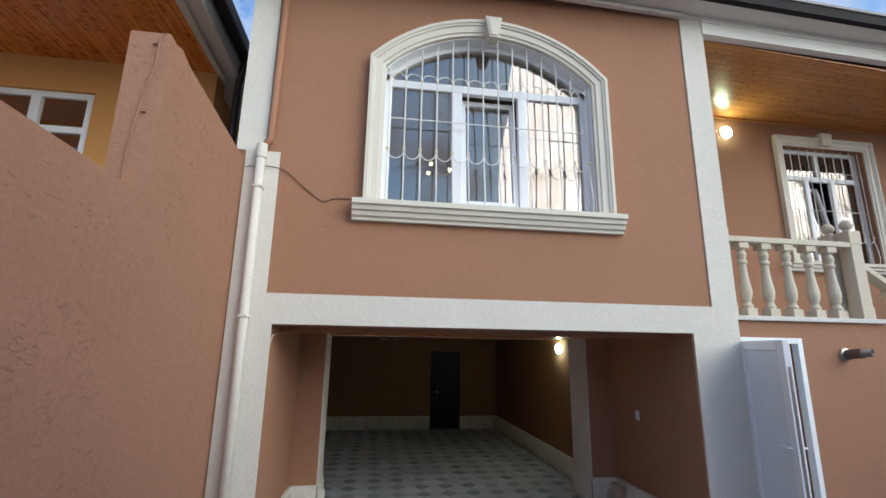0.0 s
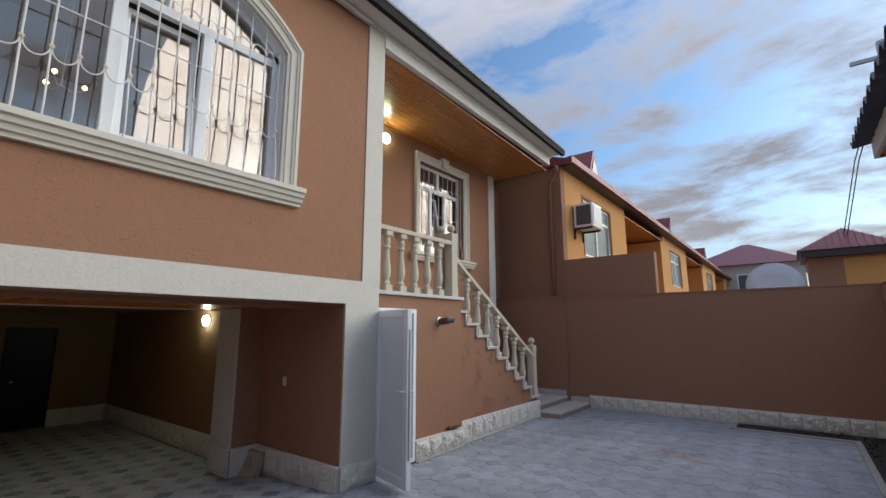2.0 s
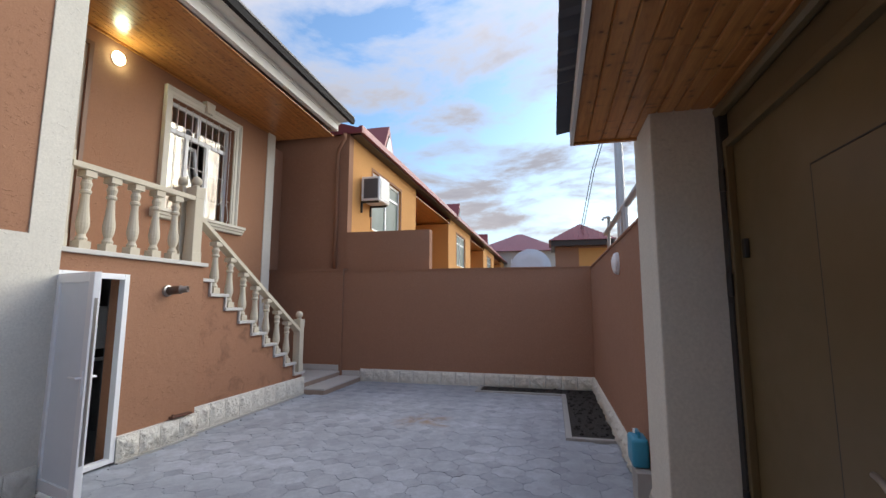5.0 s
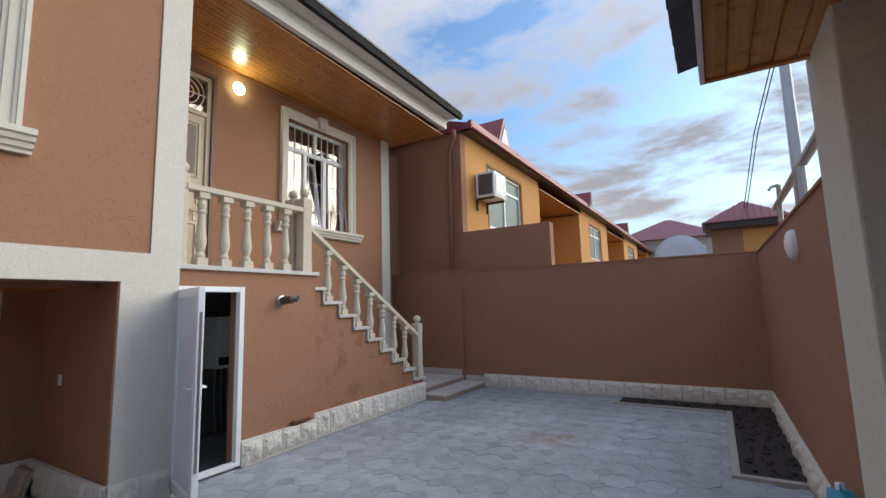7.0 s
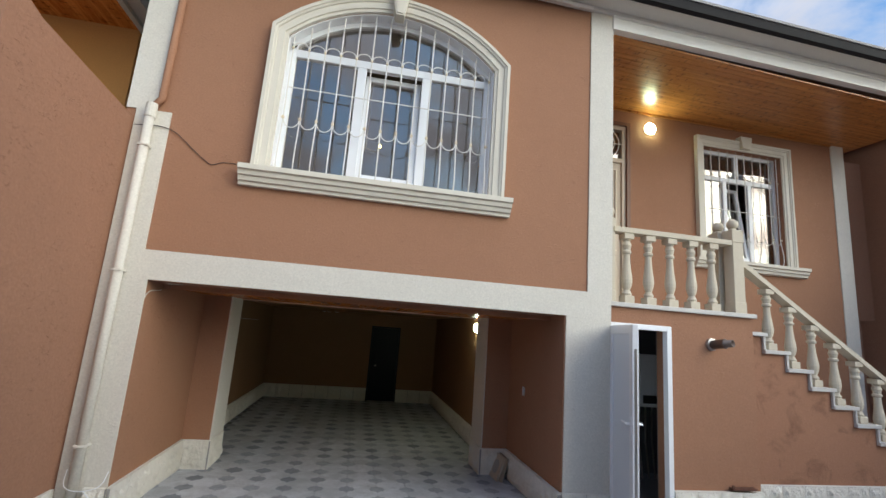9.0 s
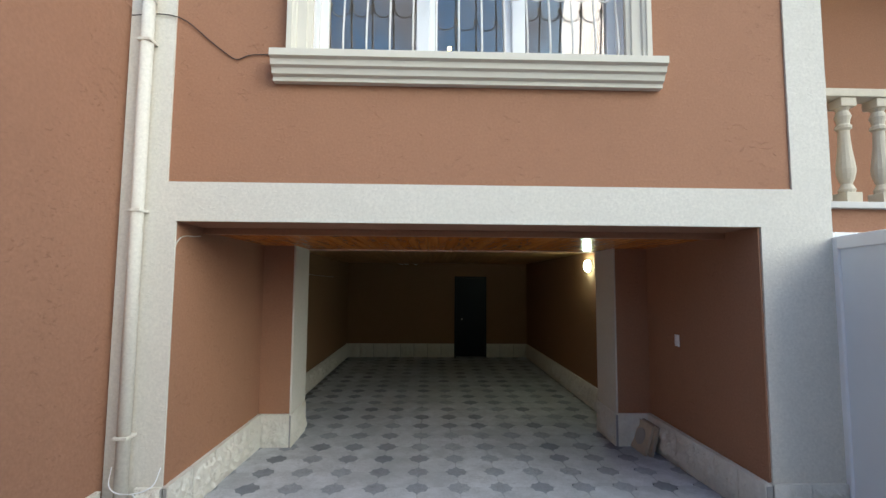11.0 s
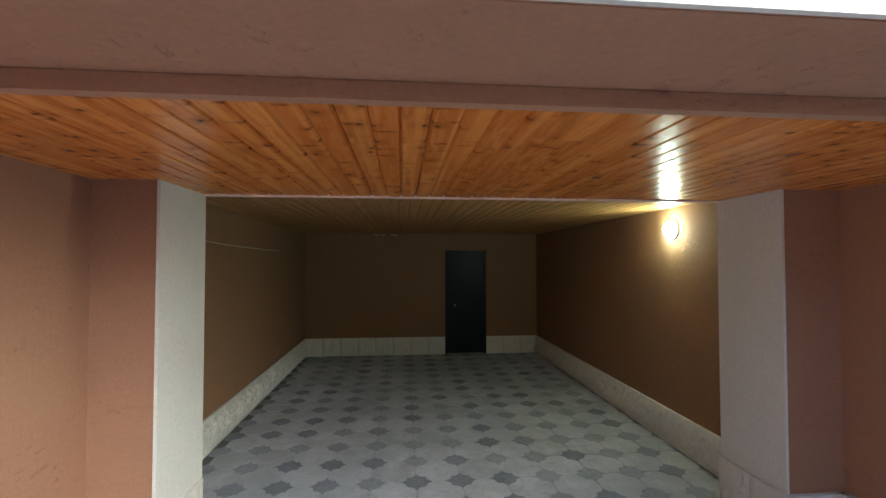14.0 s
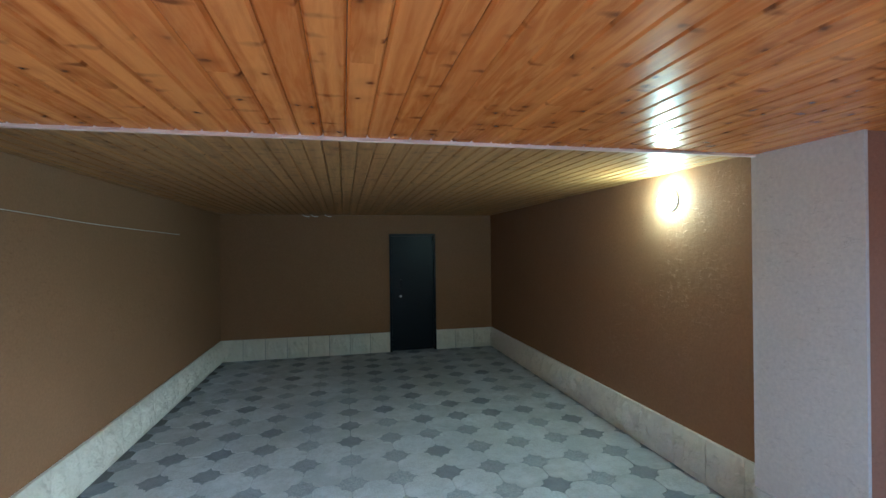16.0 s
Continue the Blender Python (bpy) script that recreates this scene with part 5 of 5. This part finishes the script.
def board_parts(parent, x0, x1, y0, y1, z, width, axis, mat):
    """A soffit whose boards are parts of its own."""
    back = part("soffit", boxes((x0, x1, y0, y1, z + 0.02, z + 0.04)), mat, parent, "varnished pine soffit")
    lo, hi = (x0, x1) if axis == "y" else (y0, y1)
    n = int((hi - lo) / width)
    w = (hi - lo) / n
    for i in range(n):
        a, b = lo + i * w + 0.002, lo + (i + 1) * w - 0.002
        bm = boxes((a, b, y0, y1, z, z + 0.019)) if axis == "y" else boxes((x0, x1, a, b, z, z + 0.019))
        part("board", bm, mat, back)
    return back


# opaque pane: the sky's pale blue reflection is put into its colour
M_SKYPANE = plain("pane_sky_tint", (0.33, 0.40, 0.43), 0.12, 0, 0.1, 2.0)


def row_house(x0, label, first=False):
    h = thing("house", label, "house", (x0, 4.34, 0), 0, "row of ochre houses")
    a, b, c = 1.45, 3.85, 5.55
    w0, w1 = 3.75, 5.42
    for s in ((0.2 if first else 0, a, 0, 0.3, 0, 6.0), (b, c, 0, 0.3, 0, 6.0), (a, b, 0, 0.3, 0, w0), (a, b, 0, 0.3, w1, 6.0), (c, 11.3, 1.7, 2.0, 0, 6.0), (c - 0.3, c, 0.3, 1.7, 0, 6.0), (10.9, 11.3, 0.0, 1.7, 0, 5.6),
                        (0.2, 11.3, 6.9, 7.0, 0, 6.0), (a - 0.4, b + 0.4, 2.4, 2.5, 3.2, 6.0)):
        part("wall", boxes(s), M_ORANGE, h, "ochre plaster wall")
    row_window(h, a, b, w0, w1, 0)
    row_window(h, 7.2, 8.8, 3.9, 5.2, 1.7)
    bm = boxes((a - 0.07, a, -0.012, 0.0, w0, w1 + 0.07), (b, b + 0.07, -0.012, 0.0, w0, w1 + 0.07), (a, b, -0.012, 0.0, w1, w1 + 0.07))
    part("window_band", bm, M_WALL, h, "brown painted band")
    board_parts(h, c, 11.3, 0.0, 1.7, 5.66, 0.2, "x", M_WOOD_X)
    bm = bmesh.new()
    prism(bm, [(-0.30, 6.04), (3.4, 7.2), (7.2, 6.02), (7.2, 5.96), (-0.30, 5.98)], -0.1, 11.38, "x")
    roof = part("roof", bm, M_ROOF, h, "wine-red sheet metal roof")
    bm = boxes((-0.12, 11.4, -0.37, -0.27, 5.93, 6.09), (-0.14, -0.10, -0.37, 3.0, 5.90, 6.05))
    part("gutter", bm, M_ROOF, roof)
    bm = bmesh.new()
    prism(bm, [(-0.27, 5.90), (0.0, 5.90), (0.0, 5.955), (-0.27, 5.955)], 0.0, 11.3, "x")
    part("eave_board", bm, M_GUTTER, roof)
    bm = bmesh.new()
    prism(bm, [(2.45, 6.15), (3.1, 7.40), (3.75, 6.15)], 0.15, 3.4)
    dm = part("dormer", bm, M_ROOF, roof)
    bm = bmesh.new()
    prism(bm, [(2.65, 6.3), (3.1, 7.12), (3.55, 6.3)], 0.13, 0.145)
    part("pane", bm, M_SKYPANE, dm, "triangular pane coloured like reflected sky")
    return h


row_house(10.5, "ochre plastered row house with wine-red metal roof", True)
for i in (1, 2, 3, 4):
    row_house(10.5 + 11.3 * i, "ochre row house with red roof farther along")

ac = thing("air_conditioner", "boxy white window air conditioner on the ochre wall", "air conditioner", (11.52, 4.34, 4.38))
part("case", boxes((-0.36, 0.36, -0.54, -0.03, 0, 0.64), bevel=0.02), M_PVC, ac)
part("front_grille", boxes((-0.31, 0.31, -0.552, -0.541, 0.05, 0.59)), M_GREYPIPE, ac, "grey finned grille")
for i in range(9):
    part("fin", boxes((-0.31, 0.31, -0.560, -0.553, 0.08 + i * 0.052, 0.10 + i * 0.052)), M_GREYPIPE, ac)
part("side_grille", boxes((-0.366, -0.361, -0.49, -0.10, 0.06, 0.58)), M_SLATE, ac, "dark side grille")
for x in (-0.3, 0.3):
    part("bracket", boxes((x - 0.02, x + 0.02, -0.5, 0.0, -0.05, -0.002), (x - 0.02, x + 0.02, -0.05, 0.0, -0.3, -0.05)), M_DARKSTEEL, ac)
dp = thing("downpipe", "terracotta painted downpipe on the neighbour's side wall", "pipe", (10.40, 4.62, 2.5))
part("pipe_run", tube(bmesh.new(), [(-0.35, -0.35, 3.28), (-0.35, -0.35, 3.16), (-0.05, -0.05, 3.02), (0, 0, 2.9), (0, 0, 0.03)], 0.045, 10), M_WALL, dp, "", True)

# house on the other side, over the left wall
lh = thing("house", "ochre neighbour house with pine soffit behind the wall", "house", (-1.9, 5.8, 0))
# the last four boxes are added to shut light out behind the window
for s in ((-1.83, -0.35, 0, 0.3, 0, 5.9), (-7, -1.83, 0, 0.3, 0, 3.9), (-7, -1.83, 0, 0.3, 5.09, 5.9), (-7, -4.2, 0, 0.3, 3.9, 5.09), (-4.8, -0.5, 2.0, 2.1, 3.0, 5.9), (-4.8, -4.7, 0.3, 2.0, 3.0, 5.9), (-0.6, -0.5, 0.3, 2.0, 3.0, 5.9), (-4.8, -0.5, 0.3, 2.1, 3.0, 3.1)):
    part("wall", boxes(s), M_ORANGE, lh, "ochre plaster wall")
wn = part("window", boxes((-4.1, -1.91, 0.08, 0.086, 3.9, 5.02)), M_GLASS, lh)
wn.visible_shadow = False
for s in ((-4.2, -4.1, 0.05, 0.12, 3.9, 5.09), (-1.93, -1.83, 0.05, 0.12, 3.9, 5.09), (-4.1, -1.93, 0.05, 0.12, 5.01, 5.09), (-4.1, -1.93, 0.05, 0.12, 4.52, 4.61), (-2.60, -2.48, 0.05, 0.12, 3.9, 4.52), (-2.60, -2.48, 0.05, 0.12, 4.61, 5.01)):
    part("frame_bar", boxes(s), M_PVC, wn, "white plastic frame bar")
board_parts(lh, -5.2, -0.35, -2.9, 0.0, 5.56, 0.10, "y", M_WOOD_Y)
rf = part("roof", boxes((-7, -0.1, -2.9, 3.0, 5.59, 6.0)), M_EAVE, lh, "grey boarded roof edge")
part("fascia", boxes((-0.35, -0.28, -2.92, 0.3, 5.53, 5.70)), M_WHITE, rf)
part("gutter", boxes((-0.10, 0.06, -2.95, 3.0, 5.82, 6.02), bevel=0.02), M_GUTTER, rf, "dark gutter")
# added dark pipe, standing in for the shaded gap beside the house
part("downpipe", tube(bmesh.new(), [(0.0, 0.05, 5.85), (-0.1, 0.1, 5.5), (-0.1, 0.1, 3.0)], 0.05, 10), M_GUTTER, lh)

# roof window over the main eave
sk = thing("roof_gable", "open triangular pale sheet metal gable on the roof edge", "gable", (3.02, 3.80, 5.97))
for s, foot in ((-1, -0.60), (1, 0.60)):
    bm = bmesh.new()
    prism(bm, [(foot, 0.0), (0.0, 0.74), (0.0, 0.68), (foot - s * 0.05, 0.0)], 0.0, 0.20)
    side = part("gable_board", bm, M_EAVE, sk, "pale metal sheet")
    bm = bmesh.new()
    prism(bm, [(foot + s * 0.02, 0.0), (0.0, 0.765), (0.0, 0.742), (foot + s * 0.002, 0.0)], -0.01, 0.21)
    part("edge_strip", bm, M_SLATE, side, "dark edge strip")

# ---- distance ----
fh = thing("house", "distant pale house with wide wine-red hipped roof", "house", (52, 3.0, 0))
part("wall", boxes((-5, 5, -4.2, 4.2, 0, 7.2)), M_FARWALL, fh)
bm = bmesh.new()
base = [bm.verts.new(p) for p in ((-5.6, -4.8, 7.2), (5.6, -4.8, 7.2), (5.6, 4.8, 7.2), (-5.6, 4.8, 7.2))]
r0, r1 = bm.verts.new((0, -0.3, 9.75)), bm.verts.new((0, 0.3, 9.75))
for f in ((base[0], base[1], r0), (base[1], base[2], r1, r0), (base[2], base[3], r1), (base[3], base[0], r0, r1), base[::-1]):
    bm.faces.new(f)
part("roof", bm, M_ROOF, fh)
for y in (-2.6, 0.0, 2.6):
    wn = part("window", boxes((-5.06, -5.0, y - 0.6, y + 0.6, 5.0, 6.4)), M_PVC, fh)
    part("pane", boxes((-5.08, -5.065, y - 0.5, y + 0.5, 5.1, 6.3)), M_SLATE, wn)
hut = thing("pavilion", "small ochre pavilion with wine-red pyramid roof", "pavilion", (22, -1.75, 0))
# brown stands in for the pavilion's shaded open side beside the ochre blocks
part("wall", boxes((-0.9, 0.9, -1.15, 1.10, 0, 4.28)), M_WALL, hut, "brown wall standing in for the shaded open side")
part("block_panel", boxes((-0.915, -0.902, -1.1, 0.10, 2.4, 4.20)), M_ORANGE, hut, "bare ochre block panel")
part("eave_band", boxes((-1.3, 1.3, -1.35, 1.28, 4.28, 4.52)), M_GUTTER, hut, "dark eave band")
bm = bmesh.new()
base = [bm.verts.new(p) for p in ((-1.4, -1.45, 4.52), (1.4, -1.45, 4.52), (1.4, 1.38, 4.52), (-1.4, 1.38, 4.52))]
tip = bm.verts.new((0, -0.05, 5.45))
for i in range(4):
    bm.faces.new((base[i], base[(i + 1) % 4], tip))
bm.faces.new(base[::-1])
rf = part("roof", bm, M_ROOF, hut)
for i in range(14):
    y = -1.4 + i * 0.21
    k = 1 - abs(y + 0.05) / 1.42
    part("seam", tube(bmesh.new(), [(-1.4, y, 4.535), (-1.4 + 1.4 * k, y, 4.535 + 0.93 * k)], 0.02, 4), M_ROOF, rf)
dish = thing("satellite_dish", "large pale satellite dish behind the end wall", "dish", (20, 0.40, 3.24))
bm = bmesh.new()
lathe(bm, [(0.05, 0.0), (0.4, 0.02), (0.65, 0.05), (0.86, 0.10), (0.86, 0.12), (0.45, 0.05), (0.02, 0.03)], 28)
bmesh.ops.rotate(bm, verts=bm.verts, matrix=Matrix.Rotation(radians(-75), 3, "Y"))
part("reflector", bm, plain("dish_grey", (0.50, 0.54, 0.60), 0.55, 0, 0.06), dish, "", True)
part("mast", tube(bmesh.new(), [(0.1, 0, 0), (0.3, 0, -3.35)], 0.05, 8), M_GREYPIPE, dish)
pole = thing("utility_pole", "tapered grey concrete utility pole behind the street wall", "pole", (16.0, -2.75, 0))
part("shaft", lathe(bmesh.new(), [(0.19, 0), (0.12, 9.5)], 10), M_GREYPIPE, pole)
part("crossarm", boxes((-0.05, 0.05, -0.7, 0.7, 9.0, 9.1)), M_GREYPIPE, pole)
wires = thing("overhead_wires", "thin black overhead wires", "wire", (16.0, -2.75, 9.0))
for dy in (-0.10, 0.0):
    part("cable", tube(bmesh.new(), [(0, dy, 0.05), (3.0, dy + 0.6, -1.9), (6.0, dy + 1.0, -4.2)], 0.018, 5), M_CABLE, wires)
fr = thing("pipe_frame", "white painted pipe frame above the street wall", "frame", (8.6, -1.36, 2.45))
part("long_pipe", tube(bmesh.new(), [(-3.9, 0.05, 0.40), (0.25, -0.05, 0.50)], 0.04, 10), M_GREYPIPE, fr)
part("post", tube(bmesh.new(), [(-2.45, 0.04, 0.03), (-2.45, 0.04, 0.40)], 0.045, 8), M_GREYPIPE, fr)
part("post", tube(bmesh.new(), [(-0.05, -0.05, 0.03), (-0.28, -0.05, 0.70)], 0.028, 8), M_GREYPIPE, fr)
part("hook", tube(bmesh.new(), [(-0.28, -0.05, 0.70), (-0.30, 0.03, 0.68), (-0.32, 0.06, 0.64)], 0.02, 6), M_GREYPIPE, fr)

# ---- plinth stones, one by one ----
plinth("plinth_landing", (4.65, 4.17), (5.77, 4.17), 0.276, 0.05)
plinth("plinth_stair", (5.79, 4.24), (8.54, 4.24), 0.33, 0.04)
plinth("plinth_end", (10.195, 3.78), (10.195, -1.22), 0.27, 0.03)
plinth("plinth_street", (10.195, -1.24), (4.34, -1.24), 0.27, 0.03)
plinth("plinth_pier", (3.31, FY), (3.84, FY), 0.265, 0.045, 0.28)
plinth("plinth_pier_side", (3.31, 5.765), (3.31, FY - 0.03), 0.335, 0.05, z=-0.075)
plinth("plinth_pier_front", (2.945, 5.765), (3.31, 5.765), 0.335, 0.03, z=-0.075)
plinth("plinth_stub", (2.945, 6.28), (2.945, 5.735), 0.335, 0.03, z=-0.075)
plinth("plinth_garage_right", (3.205, 11.41), (3.205, 6.28), 0.31, 0.025, z=-0.075)
plinth("plinth_back_right", (2.26, 11.41), (3.205, 11.41), 0.31, 0.025, z=-0.075)
plinth("plinth_back_left", (-0.96, 11.41), (1.515, 11.41), 0.31, 0.025, z=-0.075)
plinth("plinth_garage_left", (-0.96, 6.28), (-0.96, 11.41), 0.31, 0.025, z=-0.075)
plinth("plinth_stub_left", (-0.505, 5.735), (-0.505, 6.28), 0.335, 0.02, z=-0.075)
plinth("plinth_front_left", (-0.835, 5.765), (-0.505, 5.765), 0.335, 0.03, z=-0.075)
plinth("plinth_mouth_left", (-0.835, FY), (-0.835, 5.765), 0.335, 0.035, z=-0.075)
plinth("plinth_pilaster", (-1.0, FY), (-0.83, FY), 0.265, 0.045, 0.2)
plinth("plinth_left", (-1.23, -1.6), (-1.23, 4.04), 0.26, 0.03)

# ---- pavers ----
CX, CY, HALF = 0.341, 0.347, 0.124


def wavy(pts, amp):
    """Points along a closed outline with a lobe between two notches on each edge."""
    out = []
    for i, p in enumerate(pts):
        q = pts[(i + 1) % len(pts)]
        dx, dy = q[0] - p[0], q[1] - p[1]
        ln = math.hypot(dx, dy)
        out.append(p)
        if ln > 0.12:
            for s, k in ((0.16, -0.8), (0.34, -0.5), (0.5, 1.0), (0.66, -0.5), (0.84, -0.8)):
                out.append((p[0] + dx * s - dy / ln * amp * k, p[1] + dy * s + dx / ln * amp * k))
    return out


def inset(pts, g):
    return [(x * (1 - g / max(0.05, math.hypot(x, y))), y * (1 - g / max(0.05, math.hypot(x, y)))) for x, y in pts]


dark_pts = wavy([(HALF, 0), (0, HALF), (-HALF, 0), (0, -HALF)], -0.013)
ax, ay = CX / 2, CY / 2
light_pts = [(ax - HALF, -ay), (ax, -ay + HALF), (ax, ay - HALF), (ax - HALF, ay), (-ax + HALF, ay), (-ax, ay - HALF), (-ax, -ay + HALF), (-ax + HALF, -ay)]
light_pts = wavy(light_pts, 0.013)


def paver_geo(pts, h=0.0):
    rim = inset(pts, 0.0016)
    top = inset(pts, 0.0036)
    n = len(pts)
    vs = [(x, y, -0.03) for x, y in rim] + [(x, y, h - 0.0015) for x, y in rim] + [(x, y, h) for x, y in top]
    fs = [tuple(range(2 * n, 3 * n))]
    for i in range(n):
        j = (i + 1) % n
        fs += [(i, j, n + j, n + i), (n + i, n + j, 2 * n + j, 2 * n + i)]
    return vs, fs


def paver_data(pts, mat):
    me = bpy.data.meshes.new("paver")
    vs, fs = paver_geo(pts)
    me.from_pydata(vs, [], fs)
    me.materials.append(mat)
    return me


def blocked(x, y):
    if x > 10.28 or x < -1.30:
        return True
    if x > 8.6 and y > 3.95:
        return True
    if x > 3.45 and y > 4.3 or x > 3.45 and 4.12 < y and x < 3.85:
        return True
    if y > 4.2 and x < -0.97:
        return True
    if y > 5.8 and y < 6.25 and (x > 3.1 or x < -0.66):
        return True
    if y > 6.25 and (x > 3.36 or x < -1.1):
        return True
    if x > 6.74 and y < -0.70 or x > 9.68 and y < 0.9:
        return True
    return y < -1.55 or y > 11.55


LIGHT, DARK = paver_data(light_pts, M_GTILE_L), paver_data(dark_pts, M_GTILE_D)


def floor_z(y):
    return -0.075 * min(1.0, max(0.0, (y - 4.0) / 1.6))


rest = {(kind, inside): ([], []) for kind in (0, 1) for inside in (0, 1)}
rng = random.Random(4)
for j in range(-27, 13):
    for i in range(-9, 29):
        for kind in (0, 1):
            x = 1.192 + CX * (i + 0.5 * kind)
            y = 7.487 + CY * (j + 0.5 * kind)
            if blocked(x, y):
                continue
            dz = rng.uniform(-0.0015, 0.0015) + floor_z(y)
            tx, ty = rng.uniform(-0.008, 0.008), rng.uniform(-0.008, 0.008)
            inside = 1 if y > 4.0 and x < 3.45 else 0
            if -0.95 < x < 3.2 and 4.15 < y < 8.3:
                p = new("paver", LIGHT if kind else DARK)
                p.parent = yard
                p.matrix_basis = pose(x, y, dz, math.degrees(tx), math.degrees(ty), 0)
            else:
                vs, fs = paver_geo(light_pts if kind else dark_pts)
                V, F = rest[(kind, inside)]
                k = len(V)
                V += [(x + a, y + b, c + dz + a * tx + b * ty) for a, b, c in vs]
                F += [tuple(k + q for q in f) for f in fs]
for kind, mat in (((0, 0), M_TILE_D), ((1, 0), M_TILE_L), ((0, 1), M_GTILE_D), ((1, 1), M_GTILE_L)):
    me = bpy.data.meshes.new("pavers")
    me.from_pydata(rest[kind][0], [], rest[kind][1])
    me.materials.append(mat)
    ob = new("paving", me)
    ob.parent = yard
    tagged(ob, "wavy-edged grey concrete pavers", "", "", "stuff")
